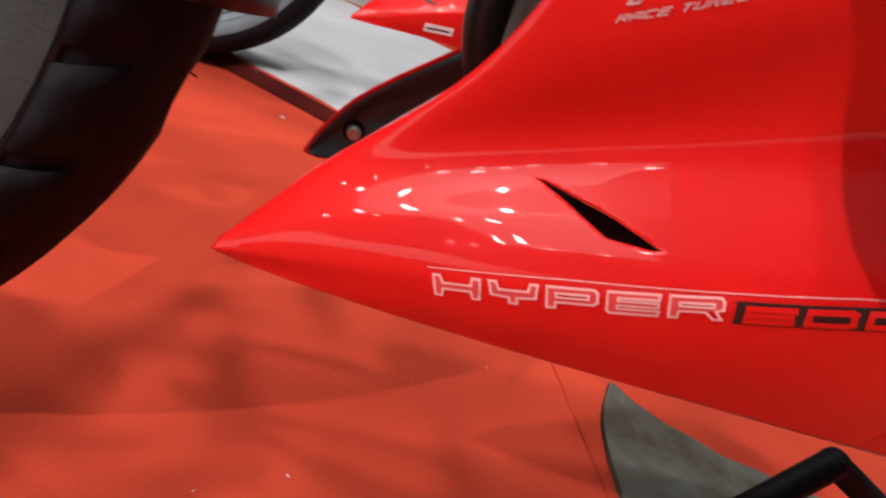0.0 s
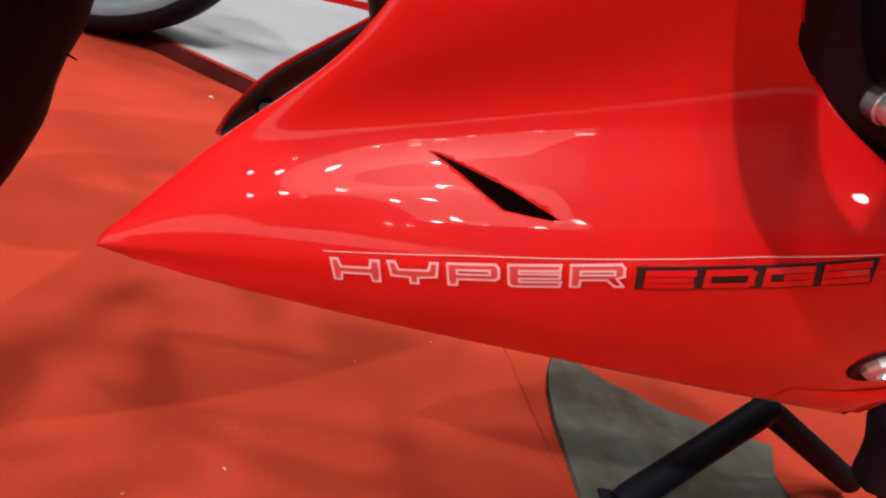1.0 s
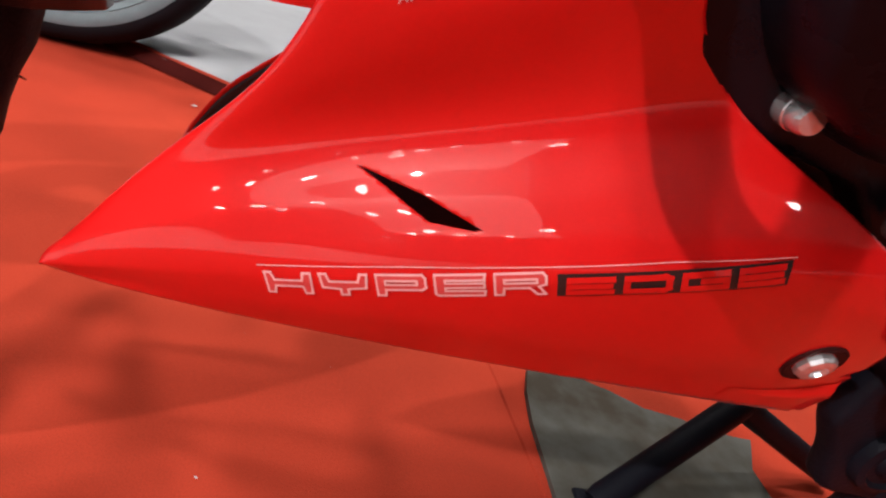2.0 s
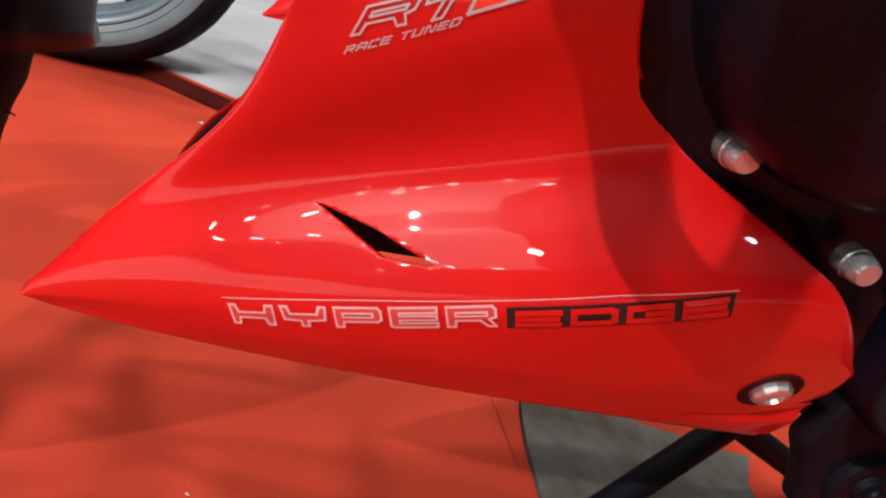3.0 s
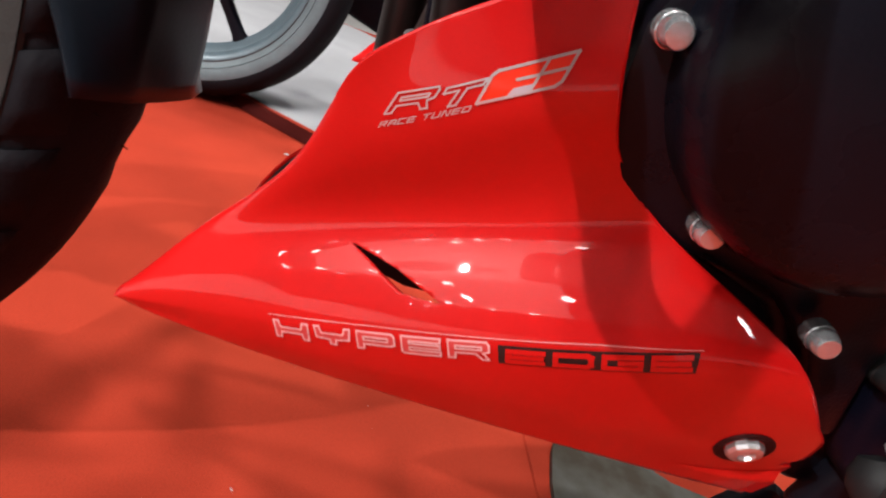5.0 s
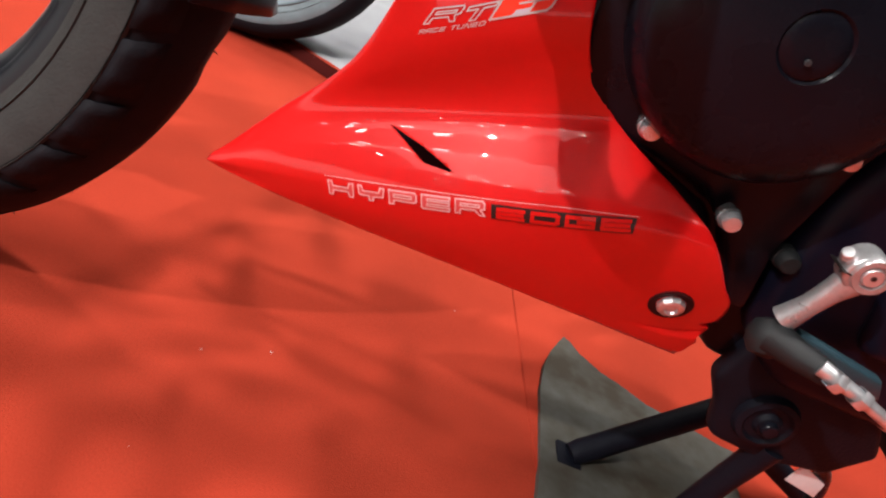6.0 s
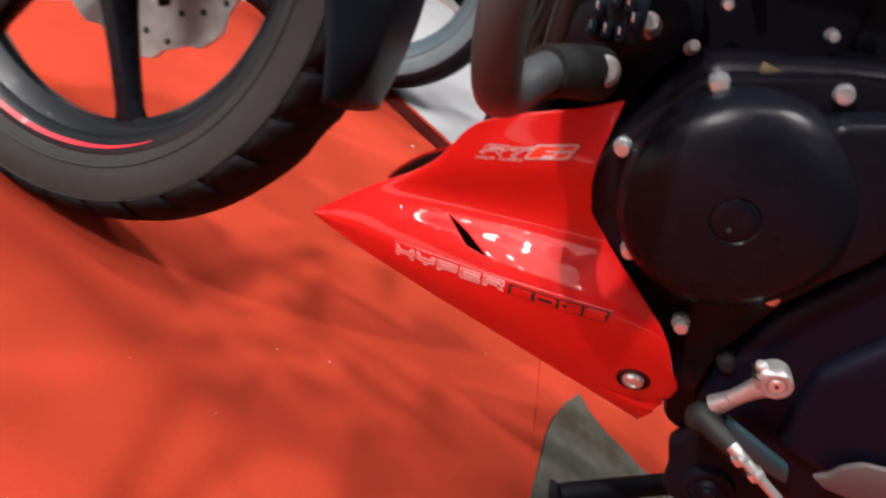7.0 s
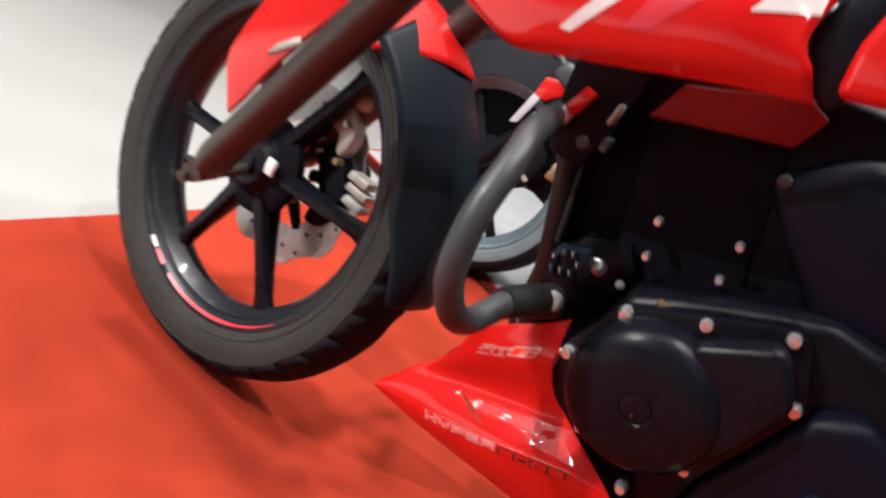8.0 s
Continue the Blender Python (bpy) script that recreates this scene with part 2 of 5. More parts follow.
def even(points, n):
    """n places at even steps along a dense row of points, and their share of the row's count."""
    run = [0.0]
    for a, b in zip(points[:-1], points[1:]):
        run.append(run[-1] + (b - a).length)
    out, k = [], 0
    for i in range(n):
        s = run[-1] * i / (n - 1)
        while k < len(points) - 2 and run[k + 1] < s:
            k += 1
        f = (s - run[k]) / max(1e-9, run[k + 1] - run[k])
        out.append((points[k].lerp(points[k + 1], f), (k + f) / (len(points) - 1)))
    return out


def loft(bm, curves, nu, nv, smooth=False, fillets=()):
    """A skin through the curves; a curve is a list of places; fillets: (curve, reach, passes), where the skin is rounded."""
    cs = [fair(c, nu) if smooth and c is not curves[-1] else catmull(c, nu) for c in curves]
    grid = []
    for i in range(nu):
        col = catmull([c[i] for c in cs], nv)
        if fillets:
            col, share = zip(*even(catmull([c[i] for c in cs], nv * 6), nv))
            col = list(col)
        for curve, reach, passes in fillets:
            give = [max(0.0, 1 - (abs(u * (len(cs) - 1) - curve) / reach) ** 2) * 0.5 for u in share]
            for _ in range(passes):
                col[1:-1] = [col[j] * (1 - give[j]) + (col[j - 1] + col[j + 1]) * give[j] / 2 for j in range(1, nv - 1)]
        grid.append([bm.verts.new(v) for v in col])
    for a, b in zip(grid[:-1], grid[1:]):
        for j in range(nv - 1):
            bm.faces.new((a[j], a[j + 1], b[j + 1], b[j]))
    return grid


def shell(ob, thick, towards=(0, -1, 0)):
    """Gives a skin its thickness on the side away from where its outer face looks."""
    me, d = ob.data, Vector(towards)
    if sum((p.normal.dot(d)) * p.area for p in me.polygons) < 0:
        me.flip_normals()
    m = ob.modifiers.new("thickness", "SOLIDIFY")
    m.thickness, m.offset = thick, -1.0


# ---- the hall ----
bm = bmesh.new()
bmesh.ops.create_grid(bm, x_segments=8, y_segments=8, size=14.0)
floor = tagged(part("floor", bm, TILE), "pale smooth hall floor beside the red carpet", "floor", kind="structure")



def carpet_length(x0, x1, lift, left_edge, label):
    """A length of carpet with soft wrinkles; its left edge turns down to what lies under it."""
    bm = bmesh.new()
    nx, ny, y0, y1 = 110, 150, -2.2, 3.0
    rows = []
    for i in range(nx + 1):
        x = x0 + (x1 - x0) * (i / nx) ** 1.4
        row = []
        for j in range(ny + 1):
            y = y0 + (y1 - y0) * j / ny
            edge = left_edge * noise.noise((0.0, y * 3.0, 5.0)) if i == 0 else 0.0
            drift = -0.075 * (y - 0.2) if left_edge < 0.005 else 0.0
            z = 0.0075 + lift + 0.0022 * noise.noise((x * 2.2, y * 2.2, 1.0)) + 0.0012 * noise.noise((x * 7, y * 7, 2.0))
            if i == 0:
                z = 0.001
            row.append(bm.verts.new((x + edge + drift * max(0.0, 1 - (x - x0) / 0.5), y, z)))
        rows.append(row)
    for a, b in zip(rows[:-1], rows[1:]):
        for j in range(ny):
            bm.faces.new((a[j], b[j], b[j + 1], a[j + 1]))
    return tagged(part("carpet", bm, CARPET), label, "carpet", kind="structure")


carpet_length(-0.62, 0.60, 0.0, 0.008, "red felt exhibition carpet with soft wrinkles and dirt")
carpet_length(0.381, 3.4, 0.0022, 0.003, "red felt carpet length laid over the next at a seam")

for k, (lo, hi) in enumerate([((-14, 14, 0), (14, 14.15, CEILING)), ((-14, -14.15, 0), (14, -14, CEILING)), ((-14.15, -14, 0), (-14, 14, CEILING)), ((14, -14, 0), (14.15, 14, CEILING))]):
    bm = bmesh.new()
    box(bm, lo, hi)
    tagged(part("wall_" + ("north", "south", "west", "east")[k], bm, PLASTER, smooth=False), "plain grey plastered hall wall", "wall", kind="structure")
bm = bmesh.new()
box(bm, (-14.15, -14.15, CEILING), (14.15, 14.15, CEILING + 0.1))
tagged(part("ceiling", bm, CEIL, smooth=False), "plain grey hall ceiling with round lamps", "ceiling", kind="structure")


def ceiling_lamp():
    """A round recessed lamp: ring and glowing lens."""
    root = new("ceiling_lamp")
    bm = bmesh.new()
    lathe(bm, [(0.095, 0.0), (0.095, 0.02), (0.075, 0.024), (0.07, 0.006)], (0, 0, 0), (0, 0, -1), 32)
    part("ring", bm, WHITE, root)
    bm = bmesh.new()
    lathe(bm, [(0.07, 0.008), (0.0, 0.009)], (0, 0, 0), (0, 0, -1), 32)
    part("lens", bm, LAMP_GLOW, root, "glowing round lens")
    return tagged(root, "round white recessed ceiling lamp, switched on", "lamp", "ceiling lamps")


# unseen glowing panel, added for the pale reflection along the cowl
bm = bmesh.new()
box(bm, (-7.4, -9.0, CEILING - 0.006), (-1.9, -2.9, CEILING - 0.001), 0.001)
tagged(part("reflection_panel", bm, PANEL_GLOW), "large white luminous ceiling panel, unseen, added for reflections in the cowl", "lamp", "ceiling lamps")
lamp = ceiling_lamp()
lamp.matrix_world = pose(*SPOTS[0][:2], CEILING)
for sx, sy, watts in SPOTS[1:]:
    copy_thing(lamp, pose(sx, sy, CEILING))
for sx, sy, watts in SPOTS:
    data = bpy.data.lights.new("lamp_light", "AREA")
    data.shape, data.size, data.energy, data.color = "DISK", 0.08 if watts > 100 else 0.18 if math.hypot(sx, sy) < 2.8 else 0.34, watts, (1.0, 0.955, 0.93)
    new("lamp_light", data).matrix_world = pose(sx, sy, CEILING - 0.03)

# ---- the motorcycle: x to its rear, y to its far side, z up, leaning on its stand ----
LEAN_BIKE, MID = 6.3, 0.155
FRONT = pose(-0.2503, 0.1772, 0.2885, -11.36, 0, -8.5)  # the front wheel, turned a little away
bike = tagged(new("motorcycle"), "red and black sport motorcycle leaning on its stand on red carpet", "motorcycle", "motorcycles on show")
bike.matrix_world = pose(0, 0, 0, LEAN_BIKE)

# belly cowl: a skin through its bottom edge, lower side, ridge, upper side, valley, wall and top edge
COWL_LOW = [(0.0776, 0.0565, 0.1987), (0.112, 0.0470, 0.2023), (0.150, 0.0370, 0.2088), (0.190, 0.0308, 0.2125), (0.235, 0.0255, 0.2180), (0.2764, 0.0220, 0.2208), (0.325, 0.0250, 0.2195), (0.3725, 0.0300, 0.2170)]
COWL_SIDE = [(0.0760, 0.0555, 0.1998), (0.112, 0.046, 0.2080), (0.150, 0.033, 0.2180), (0.192, 0.021, 0.2330), (0.236, 0.013, 0.2440), (0.290, 0.010, 0.2530), (0.335, 0.010, 0.2570), (0.370, 0.013, 0.2640)]
COWL_UNDER = [(0.0755, 0.0550, 0.2006), (0.108, 0.0450, 0.2135), (0.143, 0.0330, 0.2290), (0.182, 0.0200, 0.2480), (0.222, 0.0105, 0.2620), (0.270, 0.0040, 0.2790), (0.315, 0.0010, 0.2880), (0.357, 0.0060, 0.2800)]
COWL_RIDGE = [(0.0755, 0.0555, 0.2014), (0.106, 0.0460, 0.2165), (0.139, 0.0350, 0.2340), (0.176, 0.0235, 0.2530), (0.214, 0.0145, 0.2690), (0.258, 0.0070, 0.2850), (0.300, 0.0020, 0.2995), (0.337, 0.0030, 0.3020)]
COWL_VALLEY = [(0.0830, 0.0640, 0.2110), (0.106, 0.0590, 0.2380), (0.134, 0.0530, 0.2610), (0.164, 0.0490, 0.2790), (0.194, 0.0430, 0.2930), (0.222, 0.0370, 0.3070), (0.246, 0.0330, 0.3195), (0.267, 0.0300, 0.3275)]
COWL_WALL = [(0.1030, 0.0670, 0.2400), (0.118, 0.0600, 0.2600), (0.139, 0.0500, 0.2800), (0.161, 0.0410, 0.2990), (0.184, 0.0350, 0.3130), (0.208, 0.0315, 0.3250), (0.230, 0.0285, 0.3355), (0.2490, 0.0260, 0.3435)]
COWL_FACE = [(0.1240, 0.0655, 0.2670), (0.1340, 0.0550, 0.2830), (0.1450, 0.0440, 0.3010), (0.1590, 0.0360, 0.3180), (0.177, 0.0310, 0.3320), (0.198, 0.0260, 0.3465), (0.219, 0.0235, 0.3580), (0.2370, 0.0225, 0.3680)]
COWL_TOP = [(0.1375, 0.0600, 0.2860), (0.1445, 0.0500, 0.3020), (0.1500, 0.0400, 0.3230), (0.1570, 0.0335, 0.3440), (0.1740, 0.0330, 0.3625), (0.192, 0.0325, 0.3770), (0.212, 0.0340, 0.3920), (0.2295, 0.0360, 0.4070)]
bm = bmesh.new()


def between(c, d, t, push):
    """A curve between two others, pushed out by a little."""
    return [tuple(np.array(p) * (1 - t) + np.array(q) * t + np.array(push)) for p, q in zip(c, d)]


COWL_UP_A = between(COWL_RIDGE, COWL_VALLEY, 0.12, (0, -0.0003, 0.0010))
COWL_UP_B = between(COWL_RIDGE, COWL_VALLEY, 0.50, (0, -0.0012, 0.0016))
loft(bm, [COWL_LOW, COWL_SIDE, COWL_UNDER, COWL_RIDGE, COWL_UP_A, COWL_UP_B, COWL_VALLEY, COWL_WALL, COWL_FACE, COWL_TOP], 96, 121, True, ((6, 1.2, 130), (3, 1.0, 45)))
# the vent: a narrow slit cut right through the upper side
SLIT = [(0.1703, 0.2742), (0.1908, 0.2755), (0.2104, 0.2735), (0.2066, 0.2722), (0.1945, 0.2694), (0.1813, 0.2725)]


def cut_hole(bm, outline):
    n = len(outline)
    cx, cz = sum(p[0] for p in outline) / n, sum(p[1] for p in outline) / n
    for i in range(n):
        (ax, az), (bx, bz) = outline[i], outline[(i + 1) % n]
        near = [g for g in bm.faces if abs(g.calc_center_median().x - cx) < 0.03 and abs(g.calc_center_median().z - cz) < 0.018]
        geom = list({v for g in near for v in g.verts}) + list({e for g in near for e in g.edges}) + near
        bmesh.ops.bisect_plane(bm, geom=geom, dist=1e-6, plane_co=(ax, 0, az), plane_no=(bz - az, 0, ax - bx))
    gone = []
    for g in bm.faces:
        c = g.calc_center_median()
        inside = False
        for i in range(n):
            (ax, az), (bx, bz) = outline[i], outline[(i + 1) % n]
            if (az > c.z) != (bz > c.z) and c.x < (bx - ax) * (c.z - az) / (bz - az) + ax:
                inside = not inside
        if inside and c.y < 0.06:
            gone.append(g)
    bmesh.ops.delete(bm, geom=gone, context="FACES")


cut_hole(bm, SLIT)
cut_hole(bm, [(0.3655, 0.2485), (0.3800, 0.2670), (0.3800, 0.2485)])  # the notch in the rear edge
cowl = part("belly_cowl", bm, RED, bike, "glossy red pointed belly cowl with a vent slit")
shell(cowl, 0.003)

bpy.context.view_layer.update()
from mathutils.bvhtree import BVHTree

skin = BVHTree.FromPolygons([v.co.copy() for v in cowl.data.vertices], [tuple(p.vertices) for p in cowl.data.polygons])


def onto(x, z, lift=0.0005):
    hit = skin.ray_cast(Vector((x, -0.5, z)), Vector((0, 1, 0)))
    y = hit[0].y if hit[0] is not None else 0.03
    return Vector((x, y - lift, z))


def strokes(bm, lines, origin, across, up, width, lift=0.0006):
    """Printed lines: each a row of points in letter units, drawn as flat bands on the cowl's skin."""
    o, ax, ay = Vector(origin), Vector(across), Vector(up)
    for line in lines:
        pts = [Vector(p) for p in line]
        for a, b in zip(pts[:-1], pts[1:]):
            wa, wb = o + ax * a.x + ay * a.y, o + ax * b.x + ay * b.y
            d = (wb - wa)
            if d.length < 1e-9:
                continue
            d.normalize()
            n = Vector((-d.y, d.x)) * width / 2
            steps = max(1, int((wb - wa).length / 0.004))
            last = None
            for k in range(steps + 1):
                c = wa + (wb - wa) * (k / steps) + d * width * 0.5 * (2 * k / steps - 1)
                pair = [bm.verts.new(onto(*(c + n), lift)), bm.verts.new(onto(*(c - n), lift))]
                if last:
                    bm.faces.new((last[0], last[1], pair[1], pair[0]))
                last = pair


def patch(bm, corners, lift=0.0004, n=10, m=3):
    """A flat printed panel on the cowl's skin, between four corners given in x and z."""
    a, b, c, d = [Vector(p) for p in corners]
    grid = [[bm.verts.new(onto(*((a * (1 - u) + b * u) * (1 - v) + (d * (1 - u) + c * u) * v), lift)) for v in (j / m for j in range(m + 1))] for u in (i / n for i in range(n + 1))]
    for p, q in zip(grid[:-1], grid[1:]):
        for j in range(m):
            bm.faces.new((p[j], q[j], q[j + 1], p[j + 1]))


def outline_letter(ch):
    """Wide square letters drawn as thin outlines, one unit wide and one high."""
    shapes = {
        "H": [[(0, 1), (0.14, 1), (0.2, 0.66), (0.8, 0.66), (0.84, 1), (1, 1), (0.98, 0), (0.84, 0), (0.8, 0.36), (0.2, 0.36), (0.16, 0), (0.02, 0), (0, 1)]],
        "Y": [[(0, 1), (0.14, 1), (0.2, 0.66), (0.8, 0.66), (0.86, 1), (1, 1), (0.96, 0.36), (0.58, 0.3), (0.58, 0), (0.42, 0), (0.42, 0.3), (0.04, 0.36), (0, 1)]],
        "P": [[(0, 0), (0, 1), (0.94, 1), (1, 0.85), (1, 0.42), (0.92, 0.3), (0.18, 0.3), (0.16, 0), (0, 0)], [(0.18, 0.74), (0.82, 0.74), (0.82, 0.55), (0.18, 0.55), (0.18, 0.74)]],
        "E": [[(0, 0.1), (0, 1), (1, 1), (0.98, 0.76), (0.2, 0.76), (0.2, 0.62), (0.98, 0.62), (0.98, 0.4), (0.2, 0.4), (0.2, 0.24), (1, 0.24), (0.98, 0), (0.06, 0), (0, 0.1)]],
        "R": [[(0, 0), (0, 1), (0.94, 1), (1, 0.85), (1, 0.5), (0.86, 0.4), (1, 0), (0.84, 0), (0.68, 0.34), (0.18, 0.34), (0.16, 0), (0, 0)], [(0.18, 0.74), (0.82, 0.74), (0.82, 0.58), (0.18, 0.58), (0.18, 0.74)]],
        "T": [[(0, 1), (1, 1), (0.98, 0.74), (0.6, 0.74), (0.6, 0), (0.4, 0), (0.4, 0.74), (0.02, 0.74), (0, 1)]],
    }
    return shapes[ch]


def solid_letter(ch):
    """Square letters as single thick lines."""
    return {
        "E": [[(1, 1), (0, 1), (0, 0), (1, 0)], [(0, 0.5), (0.95, 0.5)]],
        "D": [[(0, 0), (0, 1), (0.9, 1), (1, 0.85), (1, 0.15), (0.9, 0), (0, 0)]],
        "G": [[(1, 1), (0, 1), (0, 0), (1, 0), (1, 0.5), (0.45, 0.5)]],
        "R": [[(0, 0), (0, 1), (1, 1), (1, 0.5), (0, 0.5)], [(0.5, 0.5), (1, 0)]],
        "A": [[(0, 0), (0, 0.7), (0.3, 1), (1, 1), (1, 0)], [(0, 0.4), (1, 0.4)]],
        "C": [[(1, 1), (0, 1), (0, 0), (1, 0)]],
        "T": [[(0, 1), (1, 1)], [(0.5, 1), (0.5, 0)]],
        "U": [[(0, 1), (0, 0), (1, 0), (1, 1)]],
        "N": [[(0, 0), (0, 1), (0.25, 1), (0.75, 0), (1, 0), (1, 1)]],
        "F": [[(0, 0), (0, 1), (1, 1)], [(0, 0.5), (0.8, 0.5)]],
    }[ch]


def letter_fill(bm, ch, origin, across, up, lift):
    """The inside of an outlined letter as flat rectangles laid on the skin."""
    rects = {
        "H": [(0.04, 0, 0.17, 1), (0.83, 0, 0.97, 1), (0.17, 0.38, 0.83, 0.64)],
        "Y": [(0.05, 0.38, 0.17, 0.98), (0.83, 0.38, 0.95, 0.98), (0.17, 0.36, 0.83, 0.64), (0.44, 0, 0.56, 0.36)],
        "P": [(0.02, 0.02, 0.16, 0.98), (0.16, 0.76, 0.97, 0.98), (0.84, 0.34, 0.98, 0.76), (0.16, 0.33, 0.84, 0.53)],
        "E": [(0.02, 0.03, 0.18, 0.98), (0.18, 0.78, 0.97, 0.98), (0.18, 0.42, 0.96, 0.60), (0.18, 0.02, 0.97, 0.22)],
        "R": [(0.02, 0.02, 0.16, 0.98), (0.16, 0.76, 0.97, 0.98), (0.84, 0.44, 0.98, 0.76), (0.16, 0.37, 0.84, 0.56)],
        "T": [(0.02, 0.76, 0.98, 0.98), (0.42, 0.02, 0.58, 0.76)],
    }
    o, ax, ay = Vector(origin), Vector(across), Vector(up)
    for u0, v0, u1, v1 in rects[ch]:
        patch(bm, [o + ax * u + ay * v for u, v in ((u0, v0), (u1, v0), (u1, v1), (u0, v1))], lift, 5, 3)


# HYPER, in pale outline, along the lower side
bm = bmesh.new()
for i, ch in enumerate("HYPER"):
    o = (0.1537 + 0.01635 * i, 0.2275 + 0.00733 * i)
    strokes(bm, outline_letter(ch), o, (0.0137, 0.0061), (-0.0030, 0.0070), 0.0008)
part("hyper_lettering", bm, PINK, cowl, "pale pink outlined letters HYPER")
bm = bmesh.new()
for i, ch in enumerate("HYPER"):
    letter_fill(bm, ch, (0.1537 + 0.01635 * i, 0.2275 + 0.00733 * i), (0.0137, 0.0061), (-0.0030, 0.0070), 0.0004)
part("letter_film", bm, FILM, cowl, "reflective film inside the letters")
# EDGE, red letters on a black panel
bm = bmesh.new()
patch(bm, [(0.2363, 0.2631), (0.2992, 0.2891), (0.2975, 0.2968), (0.2331, 0.2706)])
part("edge_panel", bm, INK, cowl, "black printed panel behind the letters EDGE")
bm = bmesh.new()
for i, ch in enumerate("EDGE"):
    o = (0.2388 + 0.0155 * i, 0.2660 + 0.00643 * i)
    strokes(bm, solid_letter(ch), o, (0.0113, 0.0047), (-0.0016, 0.0042), 0.0020, 0.0009)
part("edge_lettering", bm, RED, cowl, "red letters EDGE")
bm = bmesh.new()
strokes(bm, [[(0.1481, 0.2357), (0.1900, 0.2548), (0.2274, 0.2706), (0.2640, 0.2858), (0.2980, 0.2978)]], (0, 0), (1, 0), (0, 1), 0.00028)
part("pinstripe", bm, PINK, cowl, "thin pale line above the lettering")
# the upper badge
BADGE = {"R": ((0.1696, 0.3308), (0.0129, 0.0078), (0.0024, 0.0086)), "T": ((0.1842, 0.3385), (0.0112, 0.0078), (0.0024, 0.0086))}
bm = bmesh.new()
for ch in "RT":
    strokes(bm, outline_letter(ch), *BADGE[ch], 0.0006)
part("badge_letters", bm, SILVER, cowl, "silver outlined letters RT")
BOX_O, BOX_X, BOX_UP = Vector((0.1970, 0.3461)), Vector((0.0222, 0.0148)), Vector((0.0019, 0.0113))
bm = bmesh.new()
patch(bm, [BOX_O, BOX_O + BOX_X, BOX_O + BOX_X + BOX_UP, BOX_O + BOX_UP], 0.0003, 8, 5)
badge = part("badge_field", bm, HOT_RED, cowl, "orange-red field behind the letters Fi")
bm = bmesh.new()
strokes(bm, [[(0, 0), (0, 0.88), (0.06, 1), (1, 1), (1, 0.12), (0.94, 0), (0, 0)], [(0.64, 0), (0.66, 1)], [(0.38, 0.54), (1, 0.53)]], BOX_O, BOX_X, BOX_UP, 0.0009)
part("badge_box", bm, SILVER, cowl, "silver slanted box with the letters Fi")
bm = bmesh.new()
patch(bm, [BOX_O + BOX_X * u + BOX_UP * v for u, v in ((0.35, 0.0), (0.63, 0.0), (0.63, 0.27), (0.39, 0.27))], 0.0006, 4, 3)
part("badge_block", bm, PALE_FILM, cowl, "pale lavender block inside the badge")
bm = bmesh.new()
for i, ch in enumerate("RACE TUNED"):
    if ch == " ":
        continue
    i = (i - 0.45 if i > 4 else i) * 1.05
    strokes(bm, solid_letter(ch), (0.1690 + 0.00273 * i, 0.3255 + 0.00179 * i), (0.0019, 0.00124), (0.0004, 0.0021), 0.0004)
part("badge_small_print", bm, SILVER, cowl, "small silver words RACE TUNED")
# the cowl's fixing: recessed rubber washer and bright bolt
bm = bmesh.new()
c = onto(0.3420, 0.2565, 0.0)
axis = skin.ray_cast(Vector((0.3420, -0.5, 0.2565)), Vector((0, 1, 0)))[1]
axis = axis if axis.y < 0 else -axis
lathe(bm, [(0.0116, -0.003), (0.0116, 0.0005), (0.0108, 0.0010), (0.0085, 0.0002), (0.006, -0.0005)], c, axis, 28)
part("washer", bm, RED_DULL, cowl, "dark recessed washer")
# the raised lip under the fixing
bm = bmesh.new()
lip = []
for i in range(25):
    u = i / 24
    x, top = 0.326 + 0.046 * u, 0.2325 + 0.0135 * u * u
    out = 0.0030 * (3 * u * u - 2 * u ** 3)
    lip.append([bm.verts.new(onto(x, top + (0.2225 - top) * k / 10, 0.0003 + out * math.sin(math.pi * min(1.0, 0.16 * k)) ** 2 if k < 3 else 0.0003 + out * (1 - 0.055 * (k - 3)))) for k in range(11)])
for p, q in zip(lip[:-1], lip[1:]):
    for j in range(10):
        bm.faces.new((p[j], q[j], q[j + 1], p[j + 1]))
bm.faces.new(lip[-1])
part("cowl_lip", bm, RED, cowl, "raised red lip under the fixing")
bm = bmesh.new()
lathe(bm, [(0.0074, -0.002), (0.0074, 0.0016), (0.0066, 0.0030), (0.0050, 0.0036), (0.0036, 0.0037), (0.0030, 0.0020), (0.0, 0.0017)], c + axis * 0.0002, axis, 10)
part("cowl_bolt", bm, CHROME, cowl, "bright socket bolt", smooth=False)
# black plate added behind the vent, sized so the slit looks dark from the camera
bm = bmesh.new()
slab(bm, [(0.158, 0.240), (0.200, 0.230), (0.262, 0.234), (0.262, 0.264), (0.220, 0.300), (0.176, 0.276), (0.160, 0.256)], 0.088, 0.094, 0.002)
part("vent_backing", bm, BLACK_MATT, bike)

